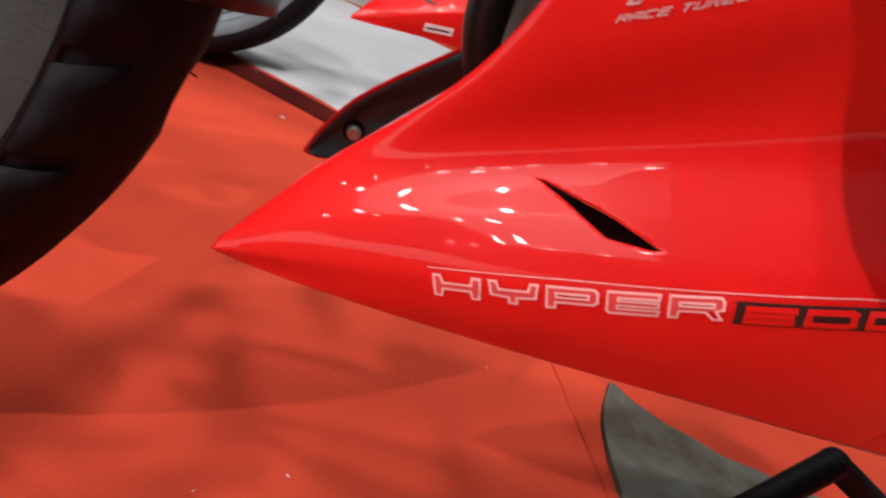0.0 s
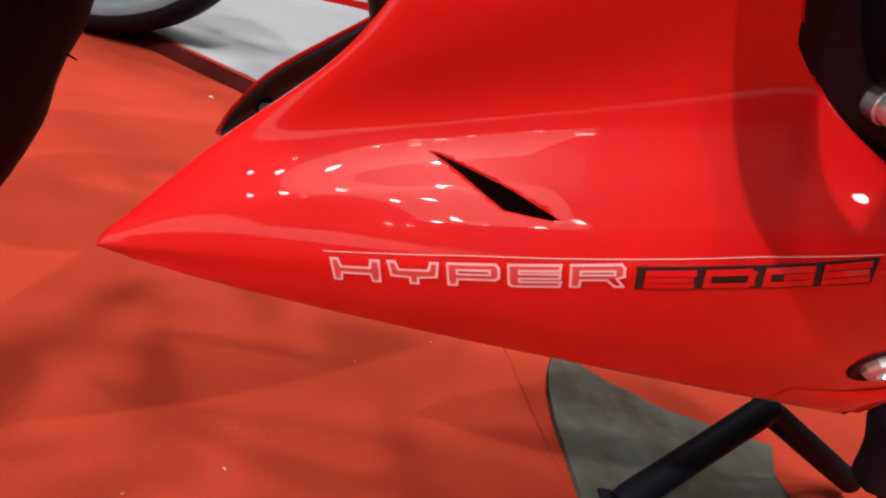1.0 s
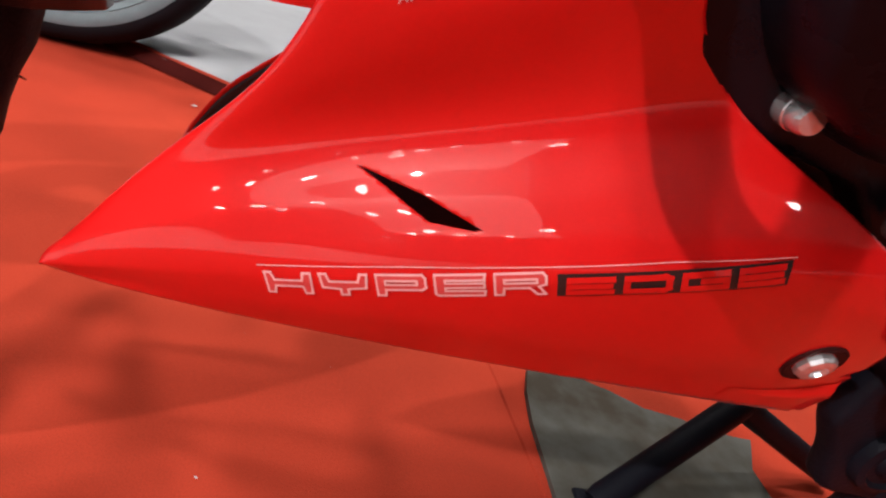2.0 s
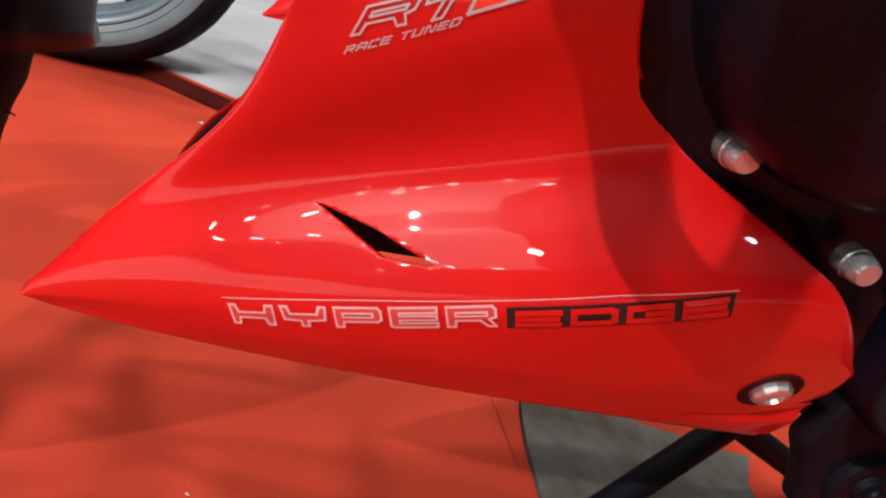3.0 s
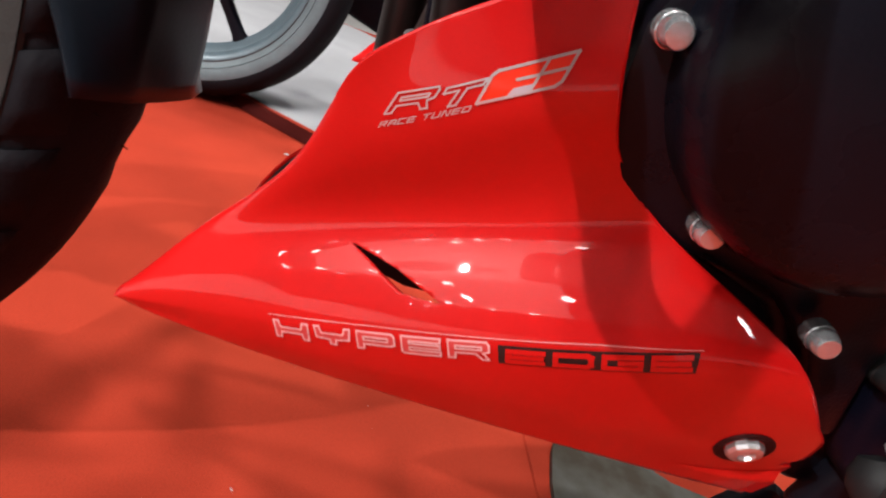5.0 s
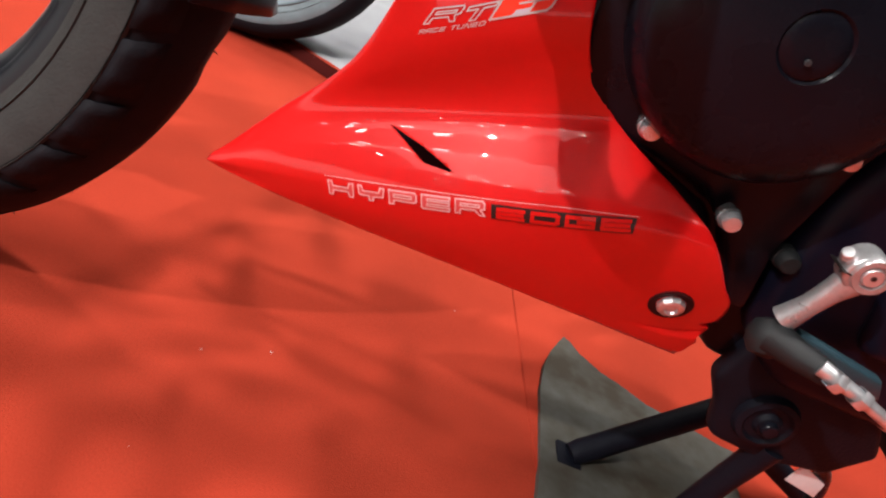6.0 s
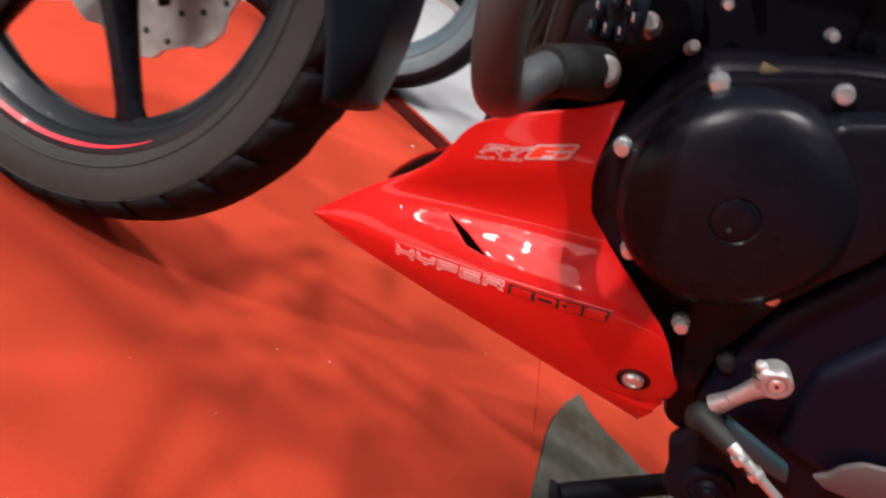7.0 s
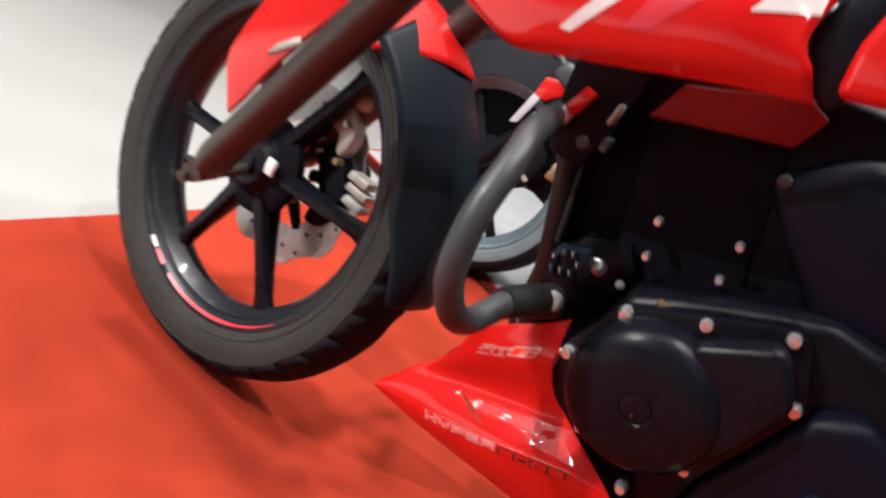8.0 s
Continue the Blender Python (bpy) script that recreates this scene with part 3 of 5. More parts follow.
# the far half of the cowl, its dark inner side towards us
bm = bmesh.new()
FAR_LOW = [(0.0865, 0.238, 0.163), (0.1015, 0.239, 0.165), (0.160, 0.240, 0.195), (0.240, 0.240, 0.215)]
FAR_MID = [(0.0862, 0.241, 0.165), (0.1010, 0.244, 0.182), (0.135, 0.248, 0.214), (0.200, 0.250, 0.245)]
FAR_TOP = [(0.0860, 0.239, 0.1665), (0.0922, 0.240, 0.1824), (0.1112, 0.240, 0.2123), (0.1571, 0.240, 0.2589)]
loft(bm, [FAR_LOW, FAR_MID, FAR_TOP], 24, 16)
far_cowl = part("far_cowl", bm, INNER, bike, "dark inner side of the far cowl half")
s2 = far_cowl.modifiers.new("thickness", "SOLIDIFY")
s2.thickness, s2.offset = 0.003, 0.0
bolt(far_cowl, (0.110, 0.2400, 0.1860), 0.0048, STEEL, name="cowl_bolt", proud=0.4)
bm = bmesh.new()
lathe(bm, [(0.0070, -0.003), (0.0070, 0.0006), (0.0060, 0.0009), (0.005, 0.0)], (0.110, 0.2420, 0.1860), (0, -1, 0), 24)
part("washer", bm, BLACK_MATT, far_cowl)
bm = bmesh.new()
tube(bm, [(x - 0.0006, y + 0.001, z + 0.001) for x, y, z in [(0.1015, 0.239, 0.163)] + FAR_LOW[:1] + FAR_TOP], 0.0016, 8, n=40)
part("red_edge", bm, RED, far_cowl, "red outer edge of the far cowl half")

# ---- front wheel ----


def wheel(rim_mat, spoke_mat, label, tape=True):
    """A cast six-spoke wheel: rim with spokes and hub; tyre, disc and marks under it. Its axle lies along y at the origin."""
    bm = bmesh.new()
    prof = [(0.231, -0.036), (0.231, -0.031), (0.222, -0.029), (0.214, -0.024), (0.205, -0.017), (0.198, -0.006), (0.197, 0.006), (0.205, 0.017), (0.214, 0.024), (0.222, 0.029), (0.231, 0.031), (0.231, 0.036), (0.224, 0.036), (0.216, 0.030), (0.210, 0.018), (0.208, 0.0), (0.210, -0.018), (0.216, -0.030), (0.224, -0.036)]
    lathe(bm, prof, (0, 0, 0), (0, -1, 0), 96, closed=True)
    rim = new("front_wheel", mesh_of(bm, "front_wheel", rim_mat))
    rim["label"] = label
    for k in range(6):
        a = radians(-57 + 60 * k)
        bm = bmesh.new()
        d, s = Vector((math.cos(a), 0, math.sin(a))), Vector((-math.sin(a), 0, math.cos(a)))
        rings = []
        for r, w, h in [(0.036, 0.017, 0.022), (0.06, 0.0135, 0.020), (0.10, 0.0115, 0.016), (0.15, 0.0105, 0.013), (0.185, 0.012, 0.011), (0.1995, 0.016, 0.010)]:
            c = d * r
            ring = []
            for q in range(12):
                b = 2 * math.pi * q / 12
                cu, su = math.cos(b), math.sin(b)
                cu, su = math.copysign(abs(cu) ** 0.6, cu), math.copysign(abs(su) ** 0.6, su)
                ring.append(bm.verts.new(c + s * w * cu + Vector((0, h * su, 0))))
            rings.append(ring)
        for p, q in zip(rings[:-1], rings[1:]):
            for j in range(12):
                bm.faces.new((p[j], p[(j + 1) % 12], q[(j + 1) % 12], q[j]))
        bm.faces.new(rings[0][::-1])
        bm.faces.new(rings[-1])
        part("spoke", bm, spoke_mat, rim)
    bm = bmesh.new()
    lathe(bm, [(0.0, 0.046), (0.016, 0.046), (0.018, 0.040), (0.030, 0.038), (0.036, 0.030), (0.044, 0.022), (0.046, 0.0), (0.044, -0.022), (0.036, -0.034), (0.0, -0.036)], (0, 0, 0), (0, -1, 0), 40)
    part("hub", bm, spoke_mat, rim)
    bm = bmesh.new()
    prof = [(0.222, -0.029), (0.234, -0.038), (0.250, -0.0445), (0.266, -0.046), (0.278, -0.043), (0.288, -0.034), (0.294, -0.020), (0.298, 0.0), (0.294, 0.020), (0.288, 0.034), (0.278, 0.043), (0.266, 0.046), (0.250, 0.0445), (0.234, 0.038), (0.222, 0.029)]
    lathe(bm, prof, (0, 0, 0), (0, -1, 0), 120)
    # tread grooves pressed into the crown
    bm.verts.ensure_lookup_table()
    n = 120
    for i, (r, h) in enumerate(prof):
        if r > 0.286:
            for j in range(n):
                v = bm.verts[i * n + j]
                lane = (j + (3 if h > 0 else 0)) % 10
                if lane in (0, 1) and abs(h) > 0.01:
                    v.co.x *= 0.991
                    v.co.z *= 0.991
    tyre = part("tyre", bm, RUBBER, rim, "black rubber tyre with a grooved tread")
    if tape:
        # moulding hairs on the tread, and the worn steps of its shoulder
        rnd = random.Random(9)
        bm = bmesh.new()
        for k in range(90):
            a, h = radians(4 * k + rnd.uniform(-1.5, 1.5)), rnd.choice((-0.030, -0.018, 0.0, 0.018, 0.030))
            r = 0.2970 - 0.0080 * (abs(h) / 0.03) ** 2
            d = Vector((math.cos(a), 0, math.sin(a)))
            lean = Vector((rnd.uniform(-1, 1), rnd.uniform(-1, 1), rnd.uniform(-1, 1))) * 0.0012
            foot = d * (r - 0.004) + Vector((0, -h, 0))
            tube(bm, [foot, foot + d * 0.004 + lean * 0.3, foot + d * rnd.uniform(0.0050, 0.0064) + lean], [0.0007, 0.0005, 0.0003], 5)
        tagged(part("moulding_hairs", bm, RUBBER, tyre), "thin rubber moulding hairs on the tread", kind="stuff")
        for k in range(36):
            bm = bmesh.new()
            a, w = radians(10 * k + 3), radians(4.2)
            rows = [[bm.verts.new((r * math.cos(a + f * w + skew), -h, r * math.sin(a + f * w + skew))) for f in (-1, -0.3, 0.4, 1)] for r, h, skew in ((0.2725, 0.0464, 0.0), (0.2795, 0.0440, 0.012), (0.2862, 0.0372, 0.024), (0.2912, 0.0290, 0.034))]
            for p, q in zip(rows[:-1], rows[1:]):
                for j in range(3):
                    bm.faces.new((p[j], p[j + 1], q[j + 1], q[j]))
            block = part("tread_block", bm, RUBBER, tyre)
            shell(block, 0.0006)
    if not tape:
        bm = bmesh.new()
        lathe(bm, [(0.2265, 0.0352), (0.2280, 0.0366), (0.2295, 0.0366)], (0, 0, 0), (0, -1, 0), 96)
        part("rim_groove", bm, INK, rim, "dark groove between rim and tyre")
    bm = bmesh.new()
    for r, h in ((0.2405, 0.0425), (0.272, 0.0462))[: 2 if tape else 1]:
        lathe(bm, [(r - 0.0012, h - 0.001), (r, h + 0.0009), (r + 0.0012, h - 0.001)], (0, 0, 0), (0, -1, 0), 96)
    part("sidewall_ring", bm, PALE_WALL if not tape else GREY_RUBBER, tyre)
    bm = bmesh.new()
    lathe(bm, [(0.2275, 0.0345), (0.236, 0.0402), (0.2500, 0.0455), (0.2610, 0.0468), (0.2630, 0.0464)] if not tape else [(0.228, 0.0345), (0.236, 0.0402), (0.250, 0.0457), (0.262, 0.0470), (0.2705, 0.0464)], (0, 0, 0), (0, -1, 0), 96)
    part("tyre_wall", bm, PALE_WALL if not tape else GREY_RUBBER, tyre, "grey tyre side wall")
    return rim


def arc_band(bm, r0, r1, h0, h1, a0, a1, n=24, taper=False):
    """A thin strip on the rim's near slope between two angles."""
    last = None
    for i in range(n + 1):
        t = i / n
        a = radians(a0 + (a1 - a0) * t)
        thin = 1 - 0.75 * max(0.0, t - 0.6) / 0.4 if taper else 1.0
        pair = [bm.verts.new((r * math.cos(a), -h, r * math.sin(a))) for r, h in ((r1 + (r0 - r1) * thin, h1 + (h0 - h1) * thin), (r1, h1))]
        if last:
            bm.faces.new((last[0], last[1], pair[1], pair[0]))
        last = pair


front = wheel(RIM_DARK, BLACK_SATIN, "dark cast six-spoke front wheel with red rim tape")
front.parent = bike
front.matrix_local = FRONT
bm = bmesh.new()
arc_band(bm, 0.2196, 0.2236, 0.0338, 0.0368, -103, -42, 40, True)
part("rim_tape", bm, TAPE, front, "red rim tape")
bm = bmesh.new()
arc_band(bm, 0.2190, 0.2236, 0.0334, 0.0368, -121, -116, 4)
part("rim_mark", bm, WHITE, front, "white print on the rim")
bm = bmesh.new()
arc_band(bm, 0.2190, 0.2236, 0.0334, 0.0368, -115, -108, 4)
part("rim_mark", bm, TAPE, front, "red print on the rim")
bm = bmesh.new()
lathe(bm, [(0.030, 0.000), (0.066, 0.000), (0.070, 0.004), (0.068, 0.012), (0.060, 0.017), (0.048, 0.021), (0.030, 0.022)], (0, 0, 0), (0, -1, 0), 48)
part("hub_plate", bm, CYL, front, "black hub plate")
bm = bmesh.new()
sticker_at = Vector((0.0370, -0.0325, 0.0125))
box(bm, sticker_at - Vector((0.0080, 0.0035, 0.0110)), sticker_at + Vector((0.0080, 0.0010, 0.0110)), 0.0004)
part("hub_sticker", bm, WHITE, front, "white sticker")
# petal brake disc on the far side, caliper at its rear
bm = bmesh.new()
outer, n = [], 144
for side in (0.050, 0.054):
    ring_o, ring_i = [], []
    for j in range(n):
        a = 2 * math.pi * j / n
        r = 0.132 + 0.0045 * math.tanh(2.5 * math.sin(a * 9))
        ring_o.append(bm.verts.new((r * math.cos(a), side, r * math.sin(a))))
        ri = 0.078 + 0.002 * math.sin(a * 5)
        ring_i.append(bm.verts.new((ri * math.cos(a), side, ri * math.sin(a))))
    outer.append((ring_o, ring_i))
(o0, i0), (o1, i1) = outer
for j in range(n):
    k = (j + 1) % n
    bm.faces.new((o0[j], o0[k], i0[k], i0[j]))
    bm.faces.new((o1[j], i1[j], i1[k], o1[k]))
    bm.faces.new((o0[j], o1[j], o1[k], o0[k]))
    bm.faces.new((i0[j], i0[k], i1[k], i1[j]))
disc = part("brake_disc", bm, STEEL, front, "steel petal brake disc")
for k in range(5):
    bm = bmesh.new()
    a = radians(72 * k + 20)
    tube(bm, [(0.04 * math.cos(a), 0.046, 0.04 * math.sin(a)), (0.085 * math.cos(a), 0.052, 0.085 * math.sin(a))], [0.010, 0.007], 8)
    part("disc_carrier", bm, RIM_DARK, front)
for k in range(27):
    bm = bmesh.new()
    a = 2 * math.pi * k / 27
    r = 0.098 + 0.011 * (k % 3)
    lathe(bm, [(0.0036, -0.0005), (0.0036, 0.0006), (0.0, 0.0006)], (r * math.cos(a), 0.0498, r * math.sin(a)), (0, -1, 0), 8)
    part("disc_hole", bm, INK, disc)
bm = bmesh.new()
slab(bm, [(0.050, 0.060), (0.060, 0.096), (0.092, 0.090), (0.128, 0.070), (0.136, 0.034), (0.124, -0.010), (0.108, -0.034), (0.082, -0.036), (0.086, 0.010)], 0.034, 0.078, 0.008, 3)
caliper = part("brake_caliper", bm, BLACK_MATT, bike, "black brake caliper with pale cast lumps")
caliper.matrix_local = FRONT @ pose(-0.019, 0, -0.008)
bm = bmesh.new()
slab(bm, [(0.046, 0.096), (0.056, 0.110), (0.078, 0.138), (0.092, 0.146), (0.106, 0.132), (0.118, 0.108), (0.116, 0.088), (0.106, 0.072), (0.096, 0.078), (0.090, 0.098), (0.074, 0.104)], 0.016, 0.040, 0.006, 3)
part("caliper_arm", bm, PALE_CAST, caliper, "pale cast caliper arm")
bm = bmesh.new()
lathe(bm, [(0.014, -0.020), (0.0155, 0.004), (0.0125, 0.011), (0.006, 0.014), (0.0, 0.0145)], (0.099, 0.026, 0.156), (0.1, -1, 0.15), 24)
part("reservoir_cap", bm, PALE_CAST, caliper, "pale round cap")
for k, (x, z, w, h) in enumerate([(0.154, 0.066, 0.040, 0.013), (0.158, 0.050, 0.044, 0.012), (0.162, 0.034, 0.038, 0.013)]):
    bm = bmesh.new()
    slab(bm, [(x - w / 2, z - h / 2), (x - w / 2 + 0.004, z + h / 2), (x + w / 2, z + h / 2 - 0.002), (x + w / 2 - 0.003, z - h / 2 - 0.002)], 0.016 + 0.003 * (k % 2), 0.040, 0.003, 2)
    part("piston_housing", bm, PALE_CAST, caliper, "pale cast piston housing")
for x, z, size in ((0.047, 0.070, 0.006), (0.062, 0.078, 0.005), (0.070, 0.064, 0.004), (0.064, -0.020, 0.006)):
    bm = bmesh.new()
    tube(bm, [(x - size, 0.022, z - size * 0.8), (x, 0.018, z), (x + size, 0.022, z + size * 0.9)], size * 0.55, 10)
    part("clip", bm, PALE_CAST, caliper)
bm = bmesh.new()
tube(bm, [(0.092, 0.028, 0.150), (0.100, 0.024, 0.175), (0.110, 0.040, 0.210), (0.130, 0.050, 0.260)], 0.0045, 10, n=16)
part("brake_hose", bm, BLACK_MATT, caliper)
bolt(caliper, (0.111, 0.018, 0.068), 0.006, BRASS)
bolt(caliper, (0.130, 0.024, 0.012), 0.0058, STEEL)
bolt(caliper, (0.100, 0.015, 0.118), 0.0058, STEEL)

# ---- fork ----
for k, side in enumerate((-1, 1)):
    y = 0.142 + side * 0.092
    bm = bmesh.new()
    tube(bm, [(-0.238, y, 0.302), (-0.234, y, 0.310), (-0.224, y, 0.327), (-0.0935, y, 0.540), (0.0, y, 0.692)], [0.012, 0.018, 0.0215, 0.0225, 0.0230], 24)
    tube(bm, [(-0.240, y - 0.016, 0.302), (-0.240, y + 0.016, 0.302)], 0.015, 18)
    leg = part("fork_leg", bm, FORK, bike, "dark grey-brown fork lower leg")
    bolt(leg, (-0.254, y - 0.012, 0.308), 0.0055, BLACK_SATIN, (-0.8, -0.5, -0.2), "axle_clamp_bolt", proud=0.6)
bm = bmesh.new()
tube(bm, [(-0.250, MID - 0.125, 0.2885), (-0.250, MID + 0.115, 0.2885)], 0.008, 16)
lathe(bm, [(0.0085, 0), (0.0085, 0.004), (0.0, 0.005)], (-0.250, MID - 0.122, 0.2885), (0, -1, 0), 6)
part("axle", bm, FORK, bike, "dark front axle")

# ---- front mudguard: black rear blade, red top ----


def guard_skin(bm, a0, a1, r, w0, w1, drop, n=40, m=20, crease=0.52, skew=0.0, thin=1.0):
    """A shell round the wheel between two angles; w: half width, drop: how far its sides come down."""
    grid = []
    for i in range(n + 1):
        t = i / n
        w = w0 + (w1 - w0) * t
        row = []
        for j in range(m + 1):
            v = -1 + 2 * j / m
            side = max(0.0, abs(v) - crease) / (1 - crease)
            a = radians(a0 + (a1 - a0) * t + skew * side * (1 - t))
            rr = r - 0.004 * v * v - drop * side * min(1.0, thin + (1 - thin) * t * 3.5)
            row.append(bm.verts.new((rr * math.cos(a), w * v, rr * math.sin(a))))
        grid.append(row)
    for p, q in zip(grid[:-1], grid[1:]):
        for j in range(m):
            bm.faces.new((p[j], q[j], q[j + 1], p[j + 1]))


bm = bmesh.new()
guard_skin(bm, -4, 62, 0.315, 0.054, 0.060, 0.054, thin=0.1)
blade = part("mudguard_blade", bm, BLADE, bike, "black rear blade of the front mudguard")
blade.matrix_local = FRONT
shell(blade, 0.003, (1, 0, 0.4))
bm = bmesh.new()
guard_skin(bm, 49, 128, 0.320, 0.062, 0.050, 0.080, skew=13.0)
top_guard = part("mudguard_top", bm, RED, bike, "glossy red top of the front mudguard")
top_guard.matrix_local = FRONT
shell(top_guard, 0.003, (0, 0, 1))
bm = bmesh.new()
slab(bm, [(-0.037, 0.046), (-0.078, 0.100), (-0.083, 0.118), (-0.073, 0.160), (-0.061, 0.195), (-0.020, 0.280), (0.060, 0.310), (0.075, 0.250), (0.030, 0.180), (-0.004, 0.118), (-0.020, 0.078)], -0.072, -0.065, 0.002)
part("mudguard_cheek", bm, RED, bike, "red cheek of the front mudguard").matrix_local = FRONT
bm = bmesh.new()
slab(bm, [(-0.012, 0.140), (-0.004, 0.158), (0.028, 0.182), (0.034, 0.174)], -0.076, -0.071, 0.002)
part("cheek_insert", bm, PALE_CAST, bike, "pale grey insert on the mudguard cheek").matrix_local = FRONT

# ---- engine ----
bm = bmesh.new()
slab(bm, [(0.236, 0.352), (0.246, 0.402), (0.258, 0.450), (0.300, 0.472), (0.360, 0.500), (0.400, 0.515), (0.560, 0.500), (0.600, 0.300), (0.520, 0.215), (0.395, 0.215), (0.385, 0.235), (0.370, 0.262), (0.345, 0.298), (0.290, 0.312)], 0.046, MID + 0.13, 0.010, 3)
engine = part("engine", bm, BLACK_PAINT, bike, "black painted engine case")
bm = bmesh.new()
slab(bm, [(0.246, 0.350), (0.250, 0.262), (0.285, 0.226), (0.395, 0.222), (0.400, 0.310), (0.300, 0.350)], 0.056, MID + 0.06, 0.008, 2)
part("sump", bm, BLACK_MATT, engine)
bm = bmesh.new()
slab(bm, [(0.239, 0.345), (0.236, 0.386), (0.256, 0.440), (0.272, 0.452), (0.318, 0.478), (0.378, 0.505), (0.392, 0.498), (0.417, 0.452), (0.400, 0.400), (0.384, 0.352), (0.378, 0.300), (0.386, 0.262), (0.372, 0.262), (0.349, 0.298), (0.325, 0.316), (0.284, 0.320), (0.262, 0.331)], 0.026, 0.047, 0.004, 2)
part("cover_flange", bm, BLACK_PAINT, engine, "glossy black cover flange")
bm = bmesh.new()
lathe(bm, [(0.066, 0.0), (0.0655, 0.012), (0.0635, 0.022), (0.0585, 0.0300), (0.050, 0.0345), (0.036, 0.0378), (0.0140, 0.0390), (0.0128, 0.0380), (0.0116, 0.0388), (0.008, 0.0392), (0.0, 0.0392)], (0.3128, 0.027, 0.3935), (0, -1, 0), 72)
cover = part("round_cover", bm, BLACK_SATIN, engine, "round satin black alternator cover")
bm = bmesh.new()
lathe(bm, [(0.0013, 0), (0.0013, 0.0010), (0, 0.0012)], (0.3128, -0.0130, 0.3880), (0, -1, 0), 12)
part("cover_mark", bm, GUARD, cover)
bm = bmesh.new()
slab(bm, [(0.322, 0.460), (0.372, 0.4915), (0.384, 0.486), (0.402, 0.456), (0.390, 0.408), (0.370, 0.360), (0.340, 0.380), (0.320, 0.420)], 0.001, 0.030, 0.014, 5)
part("cover_wing", bm, BLACK_SATIN, engine, "satin black wing of the cover")
for at in [(0.243, 0.021, 0.387), (0.285, 0.022, 0.333), (0.340, 0.015, 0.311), (0.2665, 0.028, 0.4435), (0.3225, 0.030, 0.4710), (0.3775, 0.030, 0.4960), (0.406, 0.028, 0.450), (0.387, 0.025, 0.404), (0.371, 0.022, 0.357)]:
    bolt(engine, at, 0.0062 if at[2] > 0.43 else 0.0056, proud=1.15 if at[2] > 0.43 else 0.95)
bolt(engine, (0.385, 0.028, 0.299), 0.0065, BOOT)
# chain-side cover
bm = bmesh.new()
slab(bm, [(0.384, 0.300), (0.386, 0.352), (0.403, 0.405), (0.419, 0.452), (0.450, 0.470), (0.560, 0.440), (0.620, 0.360), (0.600, 0.270), (0.520, 0.225), (0.430, 0.225), (0.395, 0.250)], 0.022, 0.060, 0.012, 4)
slab(bm, [(0.425, 0.330), (0.450, 0.405), (0.540, 0.390), (0.575, 0.330), (0.520, 0.270), (0.445, 0.270)], 0.012, 0.030, 0.009, 3)
part("chain_cover", bm, NAVY, engine, "dark navy chain-side cover")

# cylinder with fins, and head
bm = bmesh.new()
cyl_turn = turn(0, -14, 0)
box(bm, (0.200, MID - 0.045, 0.44), (0.320, MID + 0.045, 0.66), 0.01, cyl_turn)
cylinder = part("cylinder", bm, CYL, bike, "black engine cylinder")
bm = bmesh.new()
box(bm, (0.165, MID - 0.055, 0.600), (0.305, MID + 0.055, 0.665), 0.014, turn(0, -14, 0), 3)
part("cylinder_head", bm, CYL, cylinder)
for at in [(0.2456, 0.096, 0.5094), (0.3127, 0.093, 0.5242), (0.3142, 0.096, 0.4909), (0.2522, 0.090, 0.4767)]:
    bolt(cylinder, (at[0], MID - 0.066, at[2]), 0.0040, CHROME, proud=0.9)
# black block added behind the cylinder to close a pale gap
bm = bmesh.new()
slab(bm, [(0.290, 0.490), (0.270, 0.640), (0.300, 0.665), (0.620, 0.665), (0.640, 0.470), (0.400, 0.480)], MID - 0.040, MID + 0.09, 0.012, 3)
part("gap_block", bm, BLACK_MATT, bike, "black block filling the dark gap behind the cylinder")
bm = bmesh.new()
box(bm, (0.2825, 0.0440, 0.4560), (0.3000, 0.0480, 0.4640), 0.001, turn(0, -4, 0))
part("tag", bm, BRASS, engine, "small dull brass tag")

# black plate in front of the cylinder, added to keep the gap dark
bm = bmesh.new()
slab(bm, [(0.172, 0.330), (0.160, 0.420), (0.148, 0.520), (0.150, 0.660), (0.270, 0.660), (0.262, 0.440), (0.235, 0.330)], 0.128, 0.150, 0.004)
part("gap_plate", bm, CYL, bike)
bm = bmesh.new()
box(bm, (0.184, 0.062, 0.425), (0.216, 0.084, 0.456), 0.005, turn(0, -20, 0))
block = part("connector_block", bm, BLADE, bike, "glossy blue-black connector block")
for k, (x, z) in enumerate([(0.1865, 0.4400), (0.1930, 0.4490), (0.2010, 0.4510), (0.2085, 0.4450), (0.1890, 0.4290), (0.1975, 0.4320), (0.2060, 0.4340)]):
    bm = bmesh.new()
    box(bm, (x - 0.0030, 0.0560, z - 0.0045), (x + 0.0030, 0.0660, z + 0.0045), 0.0016, turn(0, -20, 0))
    part("wire_boot", bm, BLADE, block)
    # bright sliver that sets a glint on the boot
    bm = bmesh.new()
    box(bm, (x - 0.0026, 0.0548, z - 0.0004 - 0.0010 * (k % 2)), (x - 0.0012, 0.0568, z + 0.0042), 0.0004, turn(0, -25, 0))
    part("boot_glint", bm, RIM_GREY if k % 3 == 1 else CHROME, block)
bolt(bike, (0.2472, 0.066, 0.4480), 0.0042, STEEL, (0, -0.9, 0.4), "stud", proud=0.7)
